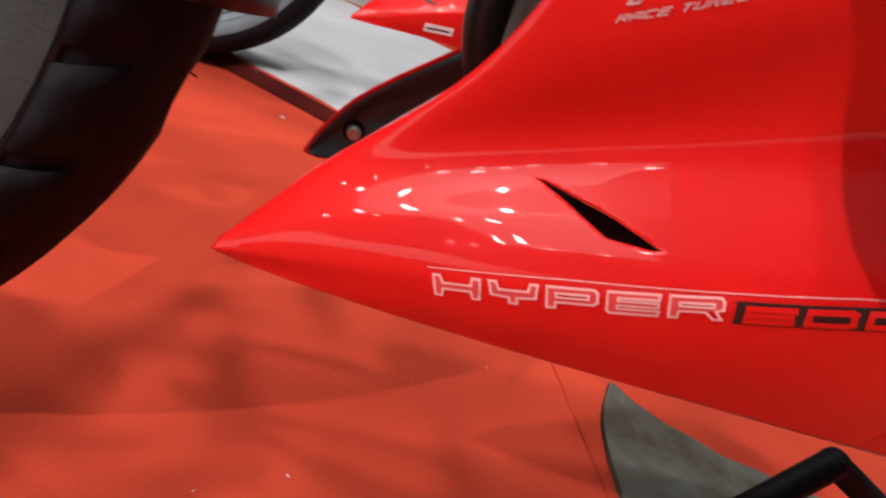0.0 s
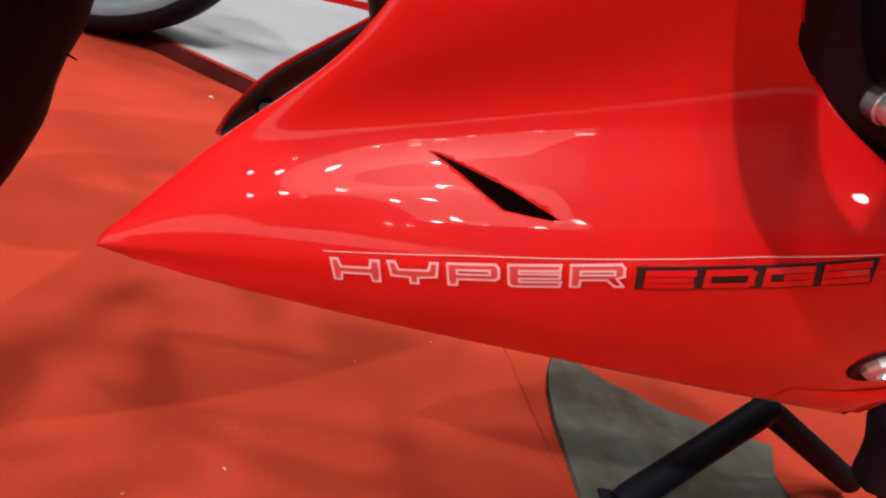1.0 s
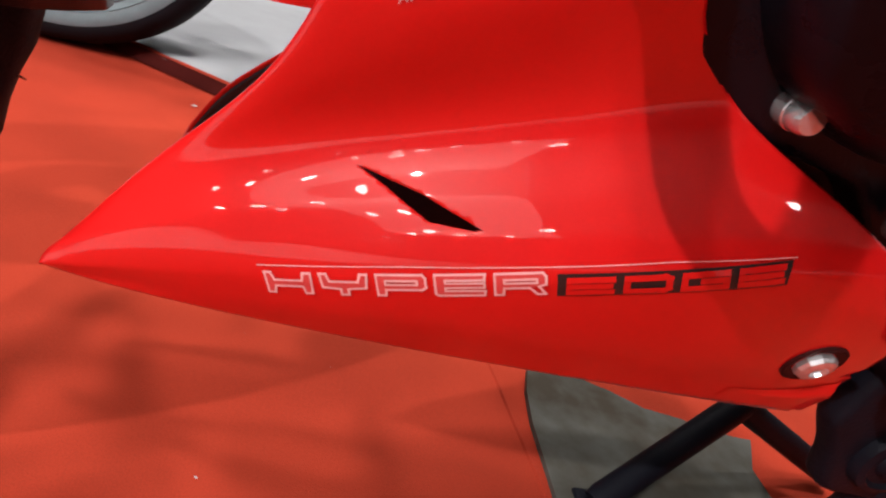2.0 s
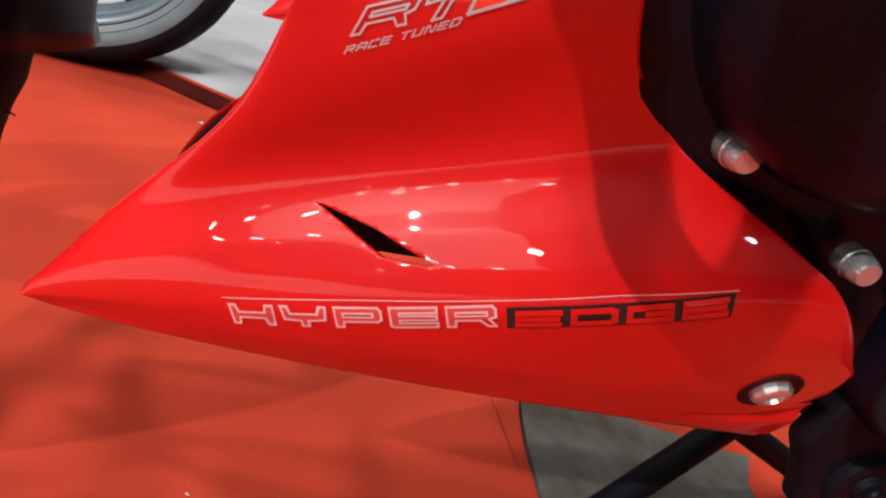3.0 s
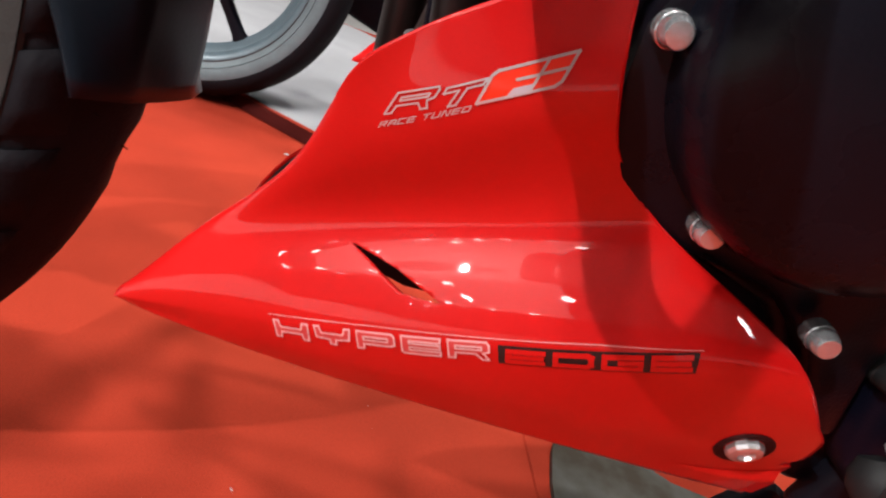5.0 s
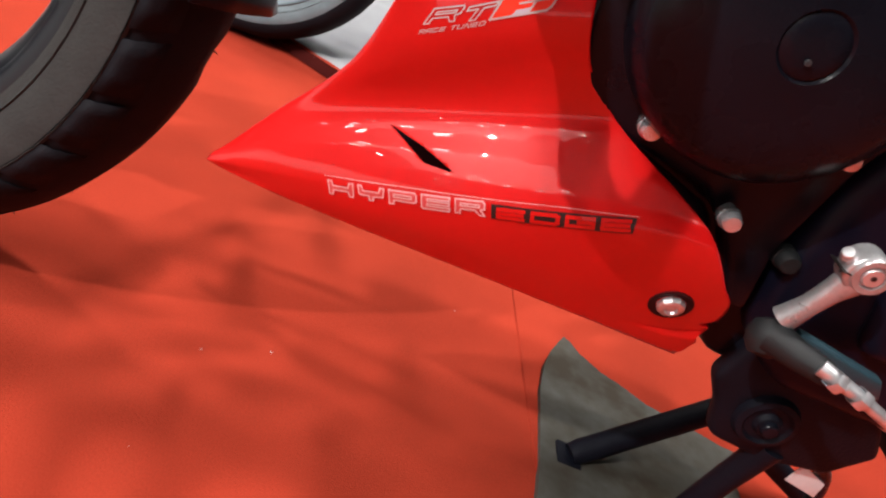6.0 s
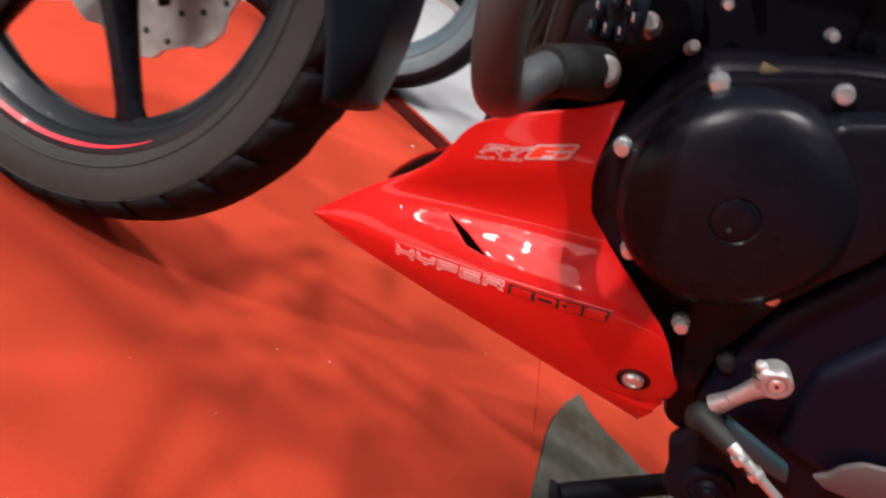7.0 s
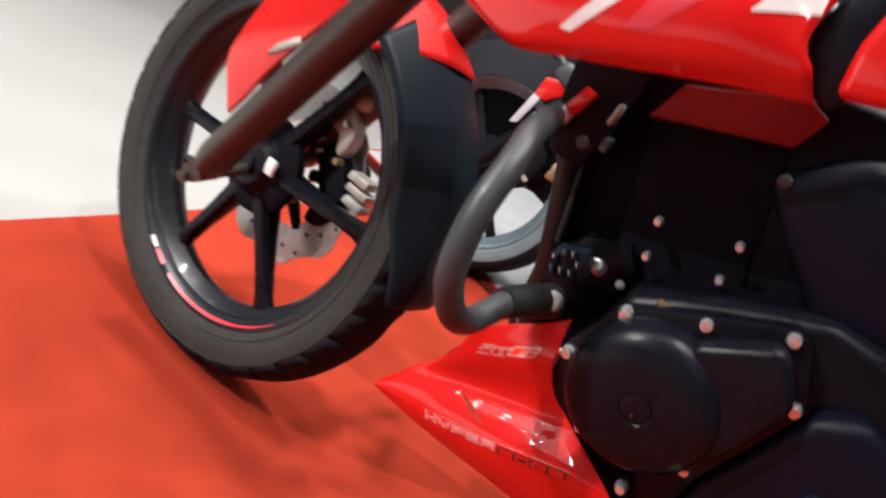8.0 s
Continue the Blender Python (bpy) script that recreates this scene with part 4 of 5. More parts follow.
# hanger plate in front of the cylinder
bm = bmesh.new()
slab(bm, [(0.178, 0.402), (0.172, 0.432), (0.196, 0.462), (0.236, 0.478), (0.252, 0.455), (0.238, 0.405), (0.205, 0.396)], 0.094, 0.104, 0.003, 2)
hanger = part("engine_hanger", bm, BLACK_SATIN, bike, "black engine hanger plate")
# frame tubes
bm = bmesh.new()
tube(bm, [(0.192, 0.112, 0.310), (0.180, 0.112, 0.380), (0.171, 0.112, 0.418), (0.155, 0.112, 0.475), (0.135, 0.112, 0.545), (0.105, 0.118, 0.660), (0.092, 0.125, 0.760)], 0.0125, 18, n=24)
frame_tube = part("frame_tube", bm, FRAME, bike, "brown-black frame down tube")
bm = bmesh.new()
tube(bm, [(0.176, MID + 0.05, 0.245), (0.164, MID + 0.05, 0.270), (0.157, MID + 0.05, 0.300), (0.152, MID + 0.05, 0.400), (0.140, MID + 0.05, 0.520), (0.110, MID + 0.03, 0.700)], 0.0125, 18, n=24)
part("frame_tube", bm, FRAME, bike)
bm = bmesh.new()
tube(bm, [(0.02, MID - 0.05, 0.64), (0.20, MID - 0.06, 0.70), (0.45, MID - 0.05, 0.66), (0.62, MID - 0.03, 0.52)], 0.018, 16, n=24)
part("frame_rail", bm, BLACK_SATIN, bike)
bm = bmesh.new()
tube(bm, [(0.205, 0.150, 0.430), (0.186, 0.158, 0.360), (0.178, 0.162, 0.300), (0.190, 0.160, 0.250), (0.230, 0.158, 0.222), (0.320, 0.155, 0.212)], 0.0155, 18, n=36)
pipe = part("exhaust_pipe", bm, FORK, bike, "brown-grey exhaust pipe")
bm = bmesh.new()
lathe(bm, [(0.0155, -0.006), (0.0205, -0.005), (0.0205, 0.005), (0.0155, 0.006)], (0.181, 0.160, 0.325), (0.1, -0.05, 1), 24)
part("pipe_clamp", bm, STEEL, pipe)
# dark bracket at the top of the down tube, with its small clips
bm = bmesh.new()
slab(bm, [(0.126, 0.520), (0.158, 0.516), (0.172, 0.545), (0.180, 0.600), (0.176, 0.650), (0.112, 0.650), (0.116, 0.570)], 0.078, 0.094, 0.004, 2)
head = part("head_bracket", bm, BLACK_MATT, bike, "black bracket at the top of the down tube")
bolt(head, (0.1543, 0.078, 0.5400), 0.0062, GUARD, proud=0.5)
for lo, hi, ry, mat, words in (
    ((0.1330, 0.062, 0.5600), (0.1440, 0.080, 0.5850), 24, RED, "red plastic clip"),
    ((0.1235, 0.066, 0.5480), (0.1345, 0.080, 0.5600), 20, WHITE, "white plastic clip"),
    ((0.1695, 0.060, 0.5660), (0.1730, 0.080, 0.5850), 8, PALE_CAST, "pale metal clip"),
    ((0.1735, 0.060, 0.5440), (0.1795, 0.080, 0.5560), 5, GUARD, "grey metal clip"),
):
    bm = bmesh.new()
    box(bm, lo, hi, 0.0012, turn(0, ry, 0))
    part("clip", bm, mat, head, words)
for k, (x, z) in enumerate(((0.166, 0.500), (0.170, 0.476))):
    bm = bmesh.new()
    tube(bm, [(x - 0.004, 0.086, z + 0.030), (x, 0.082, z + 0.010), (x + 0.006, 0.084, z - 0.030)], 0.0032, 10, n=8)
    part("cable", bm, BOOT if k else BLACK_SATIN, bike)
# crash bars, one on each side
BAR = [(0.206, 0.036, 0.4105), (0.1835, -0.0100, 0.4100), (0.1720, -0.0560, 0.4000), (0.1665, -0.0905, 0.4165), (0.1570, -0.1035, 0.4500), (0.1516, -0.0925, 0.4930), (0.150, -0.0654, 0.5281), (0.1430, -0.0300, 0.5480), (0.1330, 0.0150, 0.5500), (0.1230, 0.0600, 0.5500), (0.1180, 0.1050, 0.5550)]
for far in (False, True):
    flip = (lambda p: (p[0], 2 * MID - p[1], p[2])) if far else (lambda p: p)
    bm = bmesh.new()
    tube(bm, [flip(p) for p in BAR], 0.0112, 20, n=80)
    part("crash_bar", bm, GUARD, bike, "thick grey-black bent crash bar")
    bm = bmesh.new()
    tube(bm, [flip(p) for p in [(0.1805, -0.016, 0.4095), (0.190, 0.006, 0.4105), (0.206, 0.040, 0.4105)]], [0.0140, 0.0150, 0.0165], 18)
    part("crash_bar_clamp", bm, BOOT, bike, "grey clamp sleeve")
bolt(bike, (0.2085, 0.0235, 0.4175), 0.0095, STEEL, (0.05, -0.92, 0.35), "clamp_bolt", proud=0.5)
bolt(bike, (0.2196, 0.0935, 0.4427), 0.0080, CHROME, (-0.2, -0.8, 0.4), "clamp_bolt")

# ---- tank shroud and panels ----
SH_LOW = [(-0.02, 0.060, 0.612), (0.035, 0.036, 0.600), (0.0744, 0.024, 0.592), (0.120, 0.020, 0.602), (0.1675, 0.020, 0.614), (0.235, 0.022, 0.632), (0.297, 0.030, 0.646)]
SH_EDGE = [(-0.02, 0.052, 0.622), (0.035, 0.026, 0.611), (0.076, 0.014, 0.605), (0.120, 0.009, 0.617), (0.1675, 0.008, 0.630), (0.230, 0.010, 0.650), (0.285, 0.020, 0.664)]
SH_MID = [(-0.02, 0.050, 0.660), (0.035, 0.026, 0.655), (0.080, 0.014, 0.655), (0.125, 0.010, 0.668), (0.170, 0.010, 0.680), (0.225, 0.012, 0.695), (0.271, 0.022, 0.690)]
SH_TOP = [(-0.02, 0.080, 0.760), (0.035, 0.060, 0.765), (0.080, 0.050, 0.770), (0.130, 0.045, 0.775), (0.180, 0.045, 0.780), (0.240, 0.050, 0.785), (0.290, 0.060, 0.780)]
bm = bmesh.new()
loft(bm, [SH_LOW, SH_EDGE, SH_MID, SH_TOP], 40, 24)
shroud = part("tank_shroud", bm, RED, bike, "glossy red tank shroud with white stripes")
shell(shroud, 0.003)
sh_skin = BVHTree.FromPolygons([v.co.copy() for v in shroud.data.vertices], [tuple(p.vertices) for p in shroud.data.polygons])


def shroud_patch(corners):
    bm = bmesh.new()
    a, b, c, d = [Vector(p) for p in corners]
    g = []
    for i in range(7):
        row = []
        for j in range(7):
            u, v = i / 6, j / 6
            q = (a * (1 - u) + b * u) * (1 - v) + (d * (1 - u) + c * u) * v
            hit = sh_skin.ray_cast(Vector((q.x, -0.6, q.y)), Vector((0, 1, 0)))
            row.append(bm.verts.new((q.x, (hit[0].y if hit[0] is not None else 0.02) - 0.0008, q.y)))
        g.append(row)
    for p, q in zip(g[:-1], g[1:]):
        for j in range(6):
            bm.faces.new((p[j], q[j], q[j + 1], p[j + 1]))
    return bm


part("stripe", shroud_patch([(0.112, 0.621), (0.122, 0.622), (0.160, 0.675), (0.143, 0.675)]), WHITE, shroud, "white slanted stripe")
part("stripe", shroud_patch([(0.230, 0.682), (0.270, 0.697), (0.268, 0.715), (0.240, 0.705)]), WHITE, shroud, "white slanted stripe")
part("stripe", shroud_patch([(0.158, 0.640), (0.175, 0.645), (0.215, 0.700), (0.175, 0.690)]), TAPE, shroud, "pale red slanted stripe")
# red panel below the shroud, its colour darkened for the shade there
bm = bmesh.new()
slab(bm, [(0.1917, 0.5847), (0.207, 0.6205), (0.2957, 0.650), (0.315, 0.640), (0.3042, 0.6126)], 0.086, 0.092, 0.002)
part("lower_panel", bm, RED_SHADED, bike, "red lower panel with the shroud shade in its colour")
bm = bmesh.new()
slab(bm, [(0.305, 0.655), (0.345, 0.663), (0.50, 0.690), (0.50, 0.78), (0.31, 0.76), (0.300, 0.690)], 0.03, 0.05, 0.008, 3)
part("side_panel", bm, RED, bike, "glossy red side panel")
bm = bmesh.new()
slab(bm, [(0.285, 0.655), (0.268, 0.690), (0.285, 0.730), (0.34, 0.74), (0.33, 0.690), (0.308, 0.645)], 0.036, 0.048, 0.004, 2)
part("panel_trim", bm, BLACK_SATIN, bike, "black trim between the red panels")
bm = bmesh.new()
slab(bm, [(0.300, 0.582), (0.355, 0.630), (0.60, 0.660), (0.62, 0.470), (0.44, 0.495), (0.390, 0.496)], 0.072, 0.16, 0.015, 4)
airbox = part("side_cover", bm, NAVY, bike, "dark navy plastic side cover")
bolt(airbox, (0.312, 0.073, 0.588), 0.0055, GUARD, proud=0.5)

# ---- gear lever ----
bm = bmesh.new()
lathe(bm, [(0.0098, -0.010), (0.0098, 0.0040), (0.0088, 0.0056), (0.0062, 0.0056), (0.0056, 0.0040), (0.0, 0.0040)], (0.4005, -0.004, 0.3205), (0, -1, 0), 28)
tube(bm, [(0.3985, -0.002, 0.3125), (0.3955, -0.001, 0.303), (0.3925, 0.000, 0.292), (0.3885, 0.002, 0.279)], [0.0075, 0.0058, 0.0054, 0.0070], 14, n=12)
lever = part("gear_lever", bm, CAST, bike, "bright cast gear lever arm")
bm = bmesh.new()
lathe(bm, [(0.0050, -0.006), (0.0050, 0.0008), (0.0044, 0.0016), (0.0015, 0.0016), (0.0013, -0.002), (0.0, -0.002)], (0.4005, -0.0082, 0.3205), (0, -1, 0), 18)
part("spindle", bm, CHROME, lever, "steel spindle end with a centre hole")
bm = bmesh.new()
lathe(bm, [(0.0013, 0.0), (0.0013, 0.0002), (0.0, 0.0002)], (0.4005, -0.0098, 0.3205), (0, -1, 0), 12)
part("centre_hole", bm, INK, lever, "dark centre hole")
bm = bmesh.new()
box(bm, (0.3872, -0.0088, 0.3172), (0.3955, 0.006, 0.3180), 0.0002)
part("clamp_slot", bm, INK, lever, "dark slot of the lever clamp")
bm = bmesh.new()
slab(bm, [(0.3890, 0.3225), (0.3930, 0.3275), (0.3975, 0.3300), (0.4010, 0.3290), (0.4040, 0.3180), (0.4000, 0.3105), (0.3930, 0.3110), (0.3890, 0.3150)], -0.0082, 0.004, 0.0020, 3)
part("clamp", bm, CAST, lever)
bolt(lever, (0.3880, -0.003, 0.3240), 0.0036, CHROME, (-0.7, -0.4, 0.5), proud=0.4)
bm = bmesh.new()
tube(bm, [(0.388, -0.002, 0.270), (0.398, -0.012, 0.271), (0.410, -0.022, 0.273)], [0.0095, 0.0078, 0.0062], 14)
part("rod_end", bm, BOOT, lever, "grey rubber rod end")
bm = bmesh.new()
slab(bm, [(0.4016, 0.2765), (0.4551, 0.2690), (0.4625, 0.2573), (0.4244, 0.2560), (0.404, 0.262)], 0.0, 0.008, 0.002, 2)
part("lever_bar", bm, INNER, lever, "dark blue-grey bar behind the rod")
bm = bmesh.new()
lathe(bm, [(0.0, -0.011), (0.008, -0.0095), (0.0115, -0.004), (0.0120, 0.002), (0.0095, 0.008), (0.0, 0.0105)], (0.391, 0.002, 0.2660), (0.2, -0.6, -0.8), 20)
part("boot", bm, BOOT, lever, "grey rubber boot")
bm = bmesh.new()
tube(bm, [(0.402, -0.024, 0.2765), (0.4177, -0.035, 0.2761), (0.4406, -0.0352, 0.2686), (0.475, -0.036, 0.2580)], [0.0044, 0.0034, 0.0031, 0.0031], 12)
part("shift_rod", bm, CHROME, lever, "bright steel shift rod")
for at in ((0.4078, -0.030, 0.2758), (0.4185, -0.035, 0.2755)):
    bm = bmesh.new()
    lathe(bm, [(0.0050, -0.0030), (0.0054, -0.002), (0.0054, 0.002), (0.0050, 0.0030), (0.003, 0.0034)], at, (0.92, -0.1, -0.3), 6)
    part("lock_nut", bm, CHROME, lever)
bm = bmesh.new()
lathe(bm, [(0.0, -0.020), (0.0070, -0.0195), (0.0078, -0.017), (0.0068, -0.012), (0.0078, -0.007), (0.0068, -0.002), (0.0078, 0.003), (0.0068, 0.008), (0.0078, 0.013), (0.0060, 0.017), (0.0, 0.0175)], (0.478, -0.042, 0.2565), (0.85, -0.45, 0.05), 20)
part("pedal_rubber", bm, BOOT, lever, "ribbed grey rubber pedal")

# ---- stand, foot rest and lower frame ----
bm = bmesh.new()
slab(bm, [(0.4110, 0.252), (0.4080, 0.230), (0.4055, 0.2090), (0.4200, 0.190), (0.4290, 0.168), (0.4390, 0.166), (0.473, 0.164), (0.511, 0.172), (0.529, 0.200), (0.513, 0.224), (0.522, 0.252)], 0.034, 0.050, 0.005, 3)
lathe(bm, [(0.020, -0.01), (0.020, 0.003), (0.0185, 0.007), (0.015, 0.0080), (0.013, 0.0060), (0.009, 0.0060), (0.007, 0.009), (0.0, 0.010)], (0.450, 0.036, 0.196), (0, -1, 0), 28)
bracket = part("stand_bracket", bm, BLACK_MATT, bike, "black stand bracket")
bolt(bracket, (0.450, 0.027, 0.196), 0.0058, BLACK_SATIN, proud=0.5)
# the stand under the engine: two black tubes that meet in a knee, one foot on the board
bm = bmesh.new()
KNEE = (0.5493, 0.2026, 0.0699)
tube(bm, [(0.4226, 0.1404, 0.0015), (0.4290, 0.1435, 0.0055), KNEE], [0.0100, 0.0115, 0.0120], 18)
tube(bm, [KNEE, (0.6950, 0.2050, 0.0030)], 0.0115, 18)
lathe(bm, [(0.0, -0.012), (0.010, -0.008), (0.0122, 0.0), (0.010, 0.008), (0.0, 0.012)], KNEE, (0, 1, 0), 18)
stand = part("stand", bm, BLACK_MATT, bike, "black tubular stand under the engine")
bm = bmesh.new()
box(bm, (0.409, 0.126, -0.0045), (0.434, 0.154, 0.0015), 0.002)
part("foot", bm, BLACK_MATT, stand)
bm = bmesh.new()
tube(bm, [(0.472, 0.040, 0.175), (0.469, 0.044, 0.130), (0.466, 0.056, 0.006)], [0.010, 0.009, 0.009], 16)
part("stand_leg", bm, BLACK_MATT, bike, "black tubular stand leg")
bm = bmesh.new()
slab(bm, [(0.4711, 0.2716), (0.4765, 0.2790), (0.4783, 0.2896), (0.4848, 0.2995), (0.520, 0.316), (0.570, 0.330), (0.590, 0.296), (0.5077, 0.2749), (0.4825, 0.2686)], 0.003, 0.008, 0.0016, 2)
part("heel_plate", bm, HEEL, bike, "pale pinkish metal heel plate")
bm = bmesh.new()
slab(bm, [(0.523, 0.2360), (0.545, 0.2420), (0.62, 0.245), (0.66, 0.205), (0.590, 0.170), (0.560, 0.185), (0.535, 0.212)], 0.056, 0.090, 0.008, 3)
part("rest_bracket", bm, BLACK_MATT, bike, "black foot rest bracket")
bm = bmesh.new()
tube(bm, [(0.500, 0.040, 0.236), (0.530, 0.030, 0.2350), (0.575, 0.025, 0.2330), (0.64, 0.020, 0.235)], [0.0060, 0.0050, 0.0050, 0.0050], 12, n=12)
part("foot_lever", bm, STEEL, bike)
bm = bmesh.new()
lathe(bm, [(0.0085, -0.006), (0.0085, 0.005), (0.0070, 0.0065), (0.0, 0.007)], (0.509, 0.036, 0.2310), (0, -1, 0.3), 16)
part("lever_boss", bm, STEEL, bike)
bm = bmesh.new()
tube(bm, [(0.470, 0.050, 0.180), (0.500, 0.045, 0.176), (0.526, 0.050, 0.160), (0.545, 0.055, 0.120)], 0.0055, 10, n=14)
part("stand_spring", bm, BLACK_SATIN, bike)
bm = bmesh.new()
slab(bm, [(0.503, 0.149), (0.5045, 0.1666), (0.527, 0.1580), (0.529, 0.1440)], 0.044, 0.0455, 0.0004)
part("tag_plate", bm, WHITE, bike, "white paper tag")

# ---- grey worn board on the carpet under the stand ----
bm = bmesh.new()
OUT = [(0.433, 0.345), (0.414, 0.304), (0.4035, 0.270), (0.397, 0.226), (0.395, 0.178), (0.392, 0.116), (0.386, 0.060), (0.420, 0.020), (0.580, 0.040), (0.612, 0.120), (0.616, 0.180), (0.618, 0.207), (0.634, 0.232), (0.645, 0.250), (0.620, 0.251), (0.566, 0.266), (0.531, 0.272), (0.502, 0.290), (0.478, 0.300), (0.452, 0.322), (0.440, 0.341)]
lo = [bm.verts.new((x, y, 0.006)) for x, y in OUT]
hi = [bm.verts.new((x, y, 0.0150)) for x, y in OUT]
bm.faces.new(hi)
for i in range(len(OUT)):
    k = (i + 1) % len(OUT)
    bm.faces.new((lo[i], lo[k], hi[k], hi[i]))
tagged(part("floor_board", bm, MAT, smooth=False), "worn grey board with torn edges lying on the red carpet", "board")

# ---- lint and crumbs on the carpet ----
bm = bmesh.new()
rnd = random.Random(4)
CRUMBS = [(-0.016, 0.868, 0.006), (0.294, 0.312, 0.0014), (0.137, 0.126, 0.0020), (0.086, 0.098, 0.0016), (0.22, 0.26, 0.0010)]
for k in range(46):
    CRUMBS.append((rnd.uniform(-0.55, 0.75), rnd.uniform(-0.35, 1.0), rnd.uniform(0.0004, 0.0009)))
for cx, cy, size in CRUMBS:
    a = rnd.uniform(0, 6.28)
    own = [bm.verts.new((cx + size * r * math.cos(a + q), cy + size * r * math.sin(a + q), 0.0095 + (0.0035 if cx > 0.36 else 0.0008) + h * size)) for q, r, h in ((0, 1, 0), (1.7, 0.5, 0.05), (3.1, 0.9, 0), (4.4, 0.4, 0.05), (0.5, 0.3, 0.45))]
    for i in range(4):
        bm.faces.new((own[i], own[(i + 1) % 4], own[4]))
    bm.faces.new(own[3::-1])
tagged(part("lint", bm, CLOTH), "pale lint and crumbs scattered on the red carpet", "lint", kind="stuff")

# ---- neighbouring motorcycle on its white cloth ----


def edge_line(x):
    """The plinth's front edge."""
    return 1.070 - 0.592 * (x + 0.157)


bm = bmesh.new()
n = 60
top_f, bot_f, top_b = [], [], []
for i in range(n + 1):
    x = -0.95 + 2.9 * i / n
    y = edge_line(x) + 0.004 * noise.noise((x * 9, 0.3, 4.0))
    top_f.append(bm.verts.new((x, y, 0.0310)))
    bot_f.append((x, y - 0.020 + 0.003 * noise.noise((x * 14, 2.3, 1.0)), 0.010))
    top_b.append(bm.verts.new((x, y + 1.7, 0.0310)))
for i in range(n):
    bm.faces.new((top_f[i], top_f[i + 1], top_b[i + 1], top_b[i]))
plinth = tagged(part("plinth", bm, CARPET), "low plinth covered in red carpet under a motorcycle", "plinth", kind="structure")
# strip below the plinth's edge, coloured dark to stand in for shade
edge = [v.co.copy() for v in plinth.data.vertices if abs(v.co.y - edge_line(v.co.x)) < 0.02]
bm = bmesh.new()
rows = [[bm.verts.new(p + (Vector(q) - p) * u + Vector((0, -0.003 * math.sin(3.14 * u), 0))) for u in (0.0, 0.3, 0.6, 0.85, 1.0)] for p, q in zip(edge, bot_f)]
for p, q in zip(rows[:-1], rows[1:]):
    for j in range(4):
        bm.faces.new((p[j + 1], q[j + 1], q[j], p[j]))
part("shade_strip", bm, PLINTH_SHADE, plinth, "dark red-brown strip standing in for shade along the edge")
bm = bmesh.new()
NXC, NYC = 90, 60
g = []
for i in range(NXC + 1):
    x = -0.93 + 2.86 * i / NXC
    row = []
    for j in range(NYC + 1):
        v = (j / NYC) ** 1.5
        y = edge_line(x) - 0.002 + 0.010 * noise.noise((x * 9, 0.3, 4.0)) * (1 - v) + 0.004 * noise.noise((x * 31, 0.7, 2.0)) * (1 - v) + v * 1.66
        z = 0.0340 - 0.006 * (1 - min(1.0, v * 40)) + 0.0022 * noise.noise((x * 4, y * 4, 7.0)) + 0.0012 * noise.noise((x * 13, y * 5, 3.0))
        row.append(bm.verts.new((x, y, z)))
    g.append(row)
for a, b in zip(g[:-1], g[1:]):
    for j in range(NYC):
        bm.faces.new((a[j], b[j], b[j + 1], a[j + 1]))
cloth = tagged(part("plinth_cloth", bm, CLOTH), "white cloth sheet spread on the plinth under a motorcycle", "cloth")

bike2 = tagged(new("motorcycle"), "neighbouring red motorcycle with grey wheels on a white cloth", "motorcycle", "motorcycles on show")
bike2.matrix_world = pose(-0.039, 0.900, 0.016, 0)
front2 = wheel(RIM_GREY, BLACK_MATT, "blue-grey cast front wheel", False)
front2.parent = bike2
front2.matrix_local = pose(-0.255, MID, 0.29, 0, 0, 0)
bm = bmesh.new()
guard_skin(bm, 5, 150, 0.319, 0.056, 0.060, 0.085)
part("mudguard", bm, BLACK_MATT, bike2).matrix_local = pose(-0.255, MID, 0.29)
cowl2 = new("belly_cowl", cowl.data)
cowl2.parent = bike2
cowl2.location = (0, 0.025, -0.030)
lab2 = bmesh.new()
patch(lab2, [(0.200, 0.226), (0.248, 0.234), (0.247, 0.248), (0.199, 0.240)], 0.0012)
lab = part("label", lab2, WHITE, cowl2, "white label with a scribbled line")
bm = bmesh.new()
strokes(bm, [[(0.205, 0.2330), (0.222, 0.2362)], [(0.225, 0.2366), (0.241, 0.2392)]], (0, 0), (1, 0), (0, 1), 0.0030, 0.0017)
part("label_line", bm, INK, lab)
bm = bmesh.new()
slab(bm, [(0.24, 0.28), (0.24, 0.45), (0.40, 0.52), (0.60, 0.50), (0.60, 0.22), (0.40, 0.20)], 0.05, MID + 0.12, 0.02, 3)
part("engine", bm, BLACK_PAINT, bike2)
bm = bmesh.new()
slab(bm, [(-0.226, 0.425), (-0.200, 0.515), (-0.170, 0.545), (-0.182, 0.500), (-0.206, 0.432)], 0.080, 0.086, 0.001)
part("mudguard_stay", bm, PALE_FILM, bike2, "pale lavender mudguard stay")
bm = bmesh.new()
slab(bm, [(-0.200, 0.513), (-0.190, 0.562), (-0.100, 0.580), (-0.115, 0.552), (-0.165, 0.508)], 0.078, 0.088, 0.002)
part("mudguard_cheek", bm, RED, bike2)
bm = bmesh.new()
slab(bm, [(-0.150, 0.471), (-0.134, 0.502), (-0.089, 0.479), (-0.100, 0.462)], 0.080, 0.086, 0.001)
part("fairing_corner", bm, WHITE, bike2, "white fairing corner")
bm = bmesh.new()
slab(bm, [(-0.086, 0.470), (-0.100, 0.540), (-0.070, 0.545), (-0.062, 0.470)], 0.082, 0.090, 0.002)
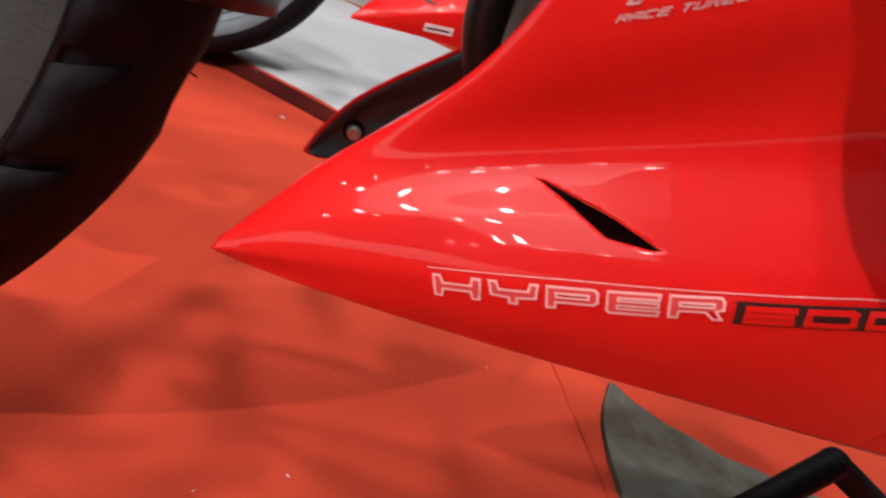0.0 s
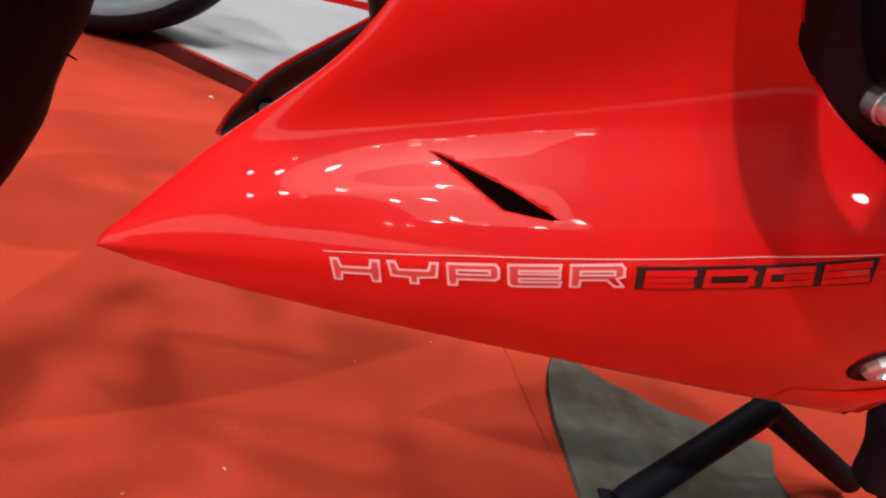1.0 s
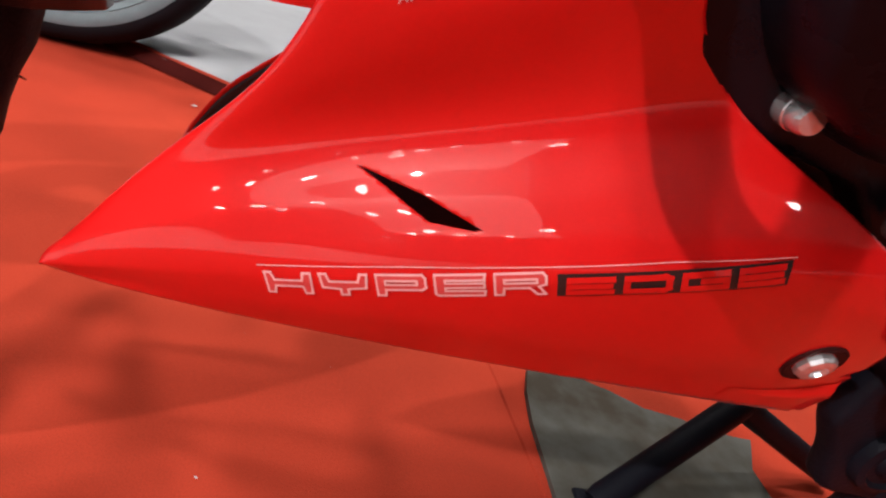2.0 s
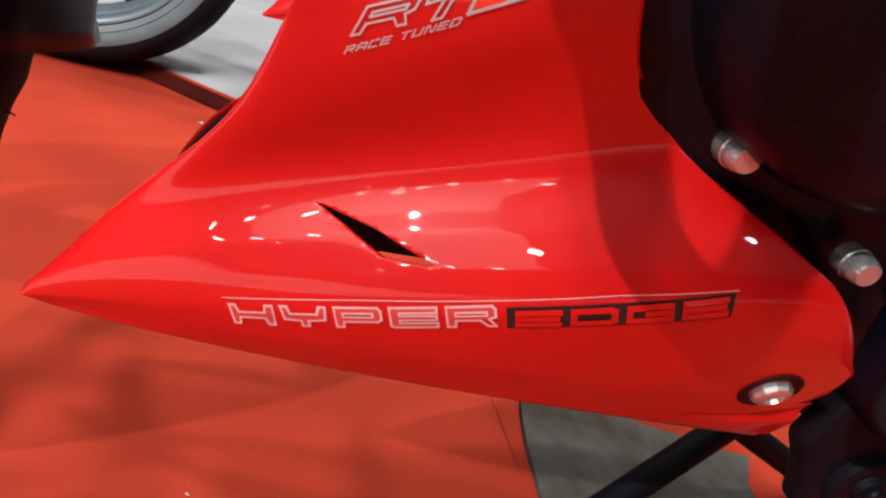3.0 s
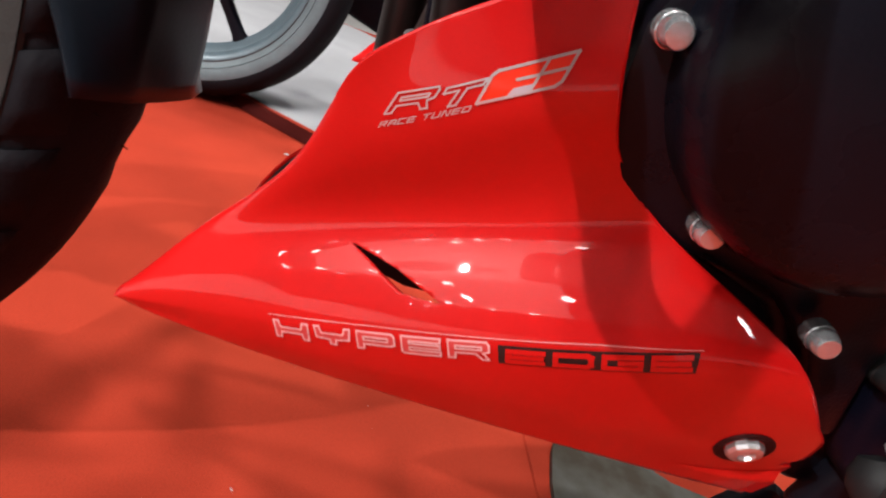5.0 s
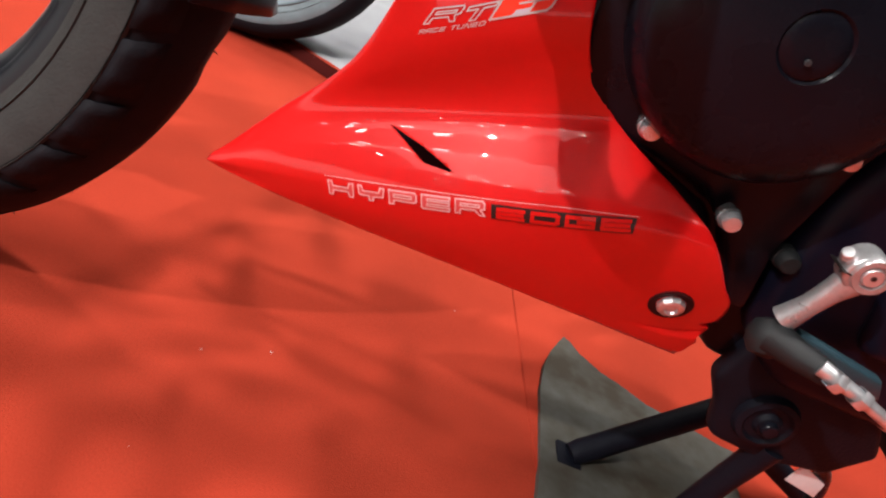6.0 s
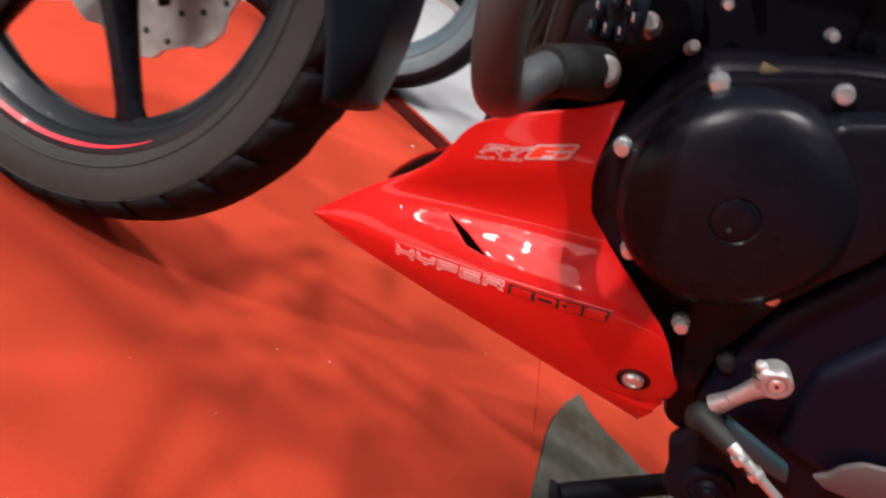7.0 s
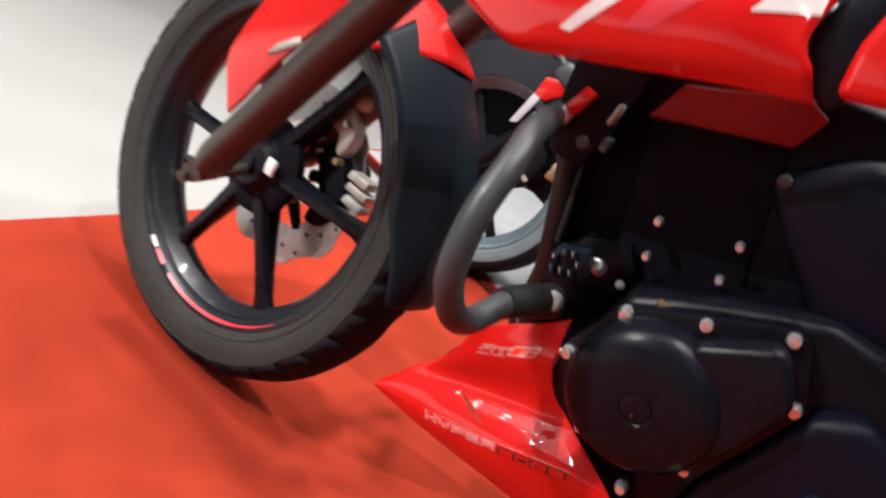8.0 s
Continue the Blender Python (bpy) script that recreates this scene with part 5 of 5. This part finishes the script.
part("fairing_corner", bm, RED, bike2, "red fairing corner")
# plain black slab added for the dark mass behind the stay
bm = bmesh.new()
slab(bm, [(-0.330, 0.500), (-0.260, 0.520), (-0.170, 0.440), (-0.060, 0.440), (-0.040, 0.640), (-0.330, 0.640)], 0.190, 0.240, 0.010, 3)
part("dark_slab", bm, BLACK_MATT, bike2)
bm = bmesh.new()
box(bm, (-0.072, 0.078, 0.345), (-0.046, 0.100, 0.390), 0.004, turn(0, 12, 0))
part("horn_bracket", bm, BRASS, bike2, "dull brass bracket")
# a black panel added behind its wheel as dark backing, then its brake, clamps, hoses and lamp bracket
bm = bmesh.new()
slab(bm, [(-0.520, 0.400), (-0.470, 0.330), (-0.250, 0.300), (-0.080, 0.250), (0.120, 0.200), (0.160, 0.420), (0.080, 0.700), (-0.180, 0.800), (-0.420, 0.720), (-0.540, 0.560)], 0.262, 0.285, 0.010, 3)
part("fairing", bm, BLACK_MATT, bike2, "black panel added as a dark backing behind the wheel")
bm = bmesh.new()
lathe(bm, [(0.020, 0.0), (0.074, 0.0), (0.078, 0.004), (0.074, 0.012), (0.050, 0.020), (0.020, 0.024)], (-0.255, MID, 0.29), (0, -1, 0), 40)
part("hub_plate", bm, CYL, bike2)
bm = bmesh.new()
slab(bm, [(-0.200, 0.300), (-0.170, 0.380), (-0.120, 0.420), (-0.090, 0.380), (-0.110, 0.300), (-0.150, 0.270)], 0.085, 0.125, 0.010, 3)
part("brake_caliper", bm, BLACK_MATT, bike2)
for x, z, size in ((-0.165, 0.340, 0.012), (-0.130, 0.390, 0.010), (-0.120, 0.318, 0.009), (-0.178, 0.402, 0.008)):
    bm = bmesh.new()
    box(bm, (x - size, 0.078, z - size * 0.7), (x + size, 0.092, z + size * 0.7), 0.003, turn(0, 30, 0))
    part("caliper_lump", bm, PALE_CAST, bike2)
for pts, r in (([(-0.130, 0.085, 0.560), (-0.090, 0.075, 0.520), (-0.060, 0.080, 0.460), (-0.050, 0.090, 0.400)], 0.006), ([(-0.190, 0.090, 0.620), (-0.140, 0.080, 0.590), (-0.080, 0.080, 0.580), (-0.020, 0.090, 0.600)], 0.008), ([(-0.110, 0.080, 0.640), (-0.070, 0.070, 0.560), (-0.020, 0.075, 0.500), (0.020, 0.080, 0.420)], 0.011)):
    bm = bmesh.new()
    tube(bm, pts, r, 12, n=20)
    part("hose", bm, GUARD if r > 0.007 else BLACK_SATIN, bike2)
bm = bmesh.new()
box(bm, (-0.175, 0.070, 0.560), (-0.115, 0.120, 0.610), 0.014, turn(0, 25, 0), 4)
part("lamp_bracket", bm, GUARD, bike2, "dark grey rounded bracket")
for at in ((-0.168, 0.068, 0.470), (-0.095, 0.068, 0.545), (-0.060, 0.070, 0.430)):
    bolt(bike2, at, 0.0075, STEEL, name="bolt")
for side in (-1, 1):
    bm = bmesh.new()
    y = MID + side * 0.088
    tube(bm, [(-0.262, y, 0.28), (-0.10, y, 0.53), (0.0, y, 0.69)], 0.023, 16)
    part("fork_leg", bm, BLACK_SATIN, bike2)
bm = bmesh.new()
loft(bm, [SH_LOW, SH_EDGE, SH_MID, SH_TOP], 24, 14)
part("tank_shroud", bm, RED, bike2)
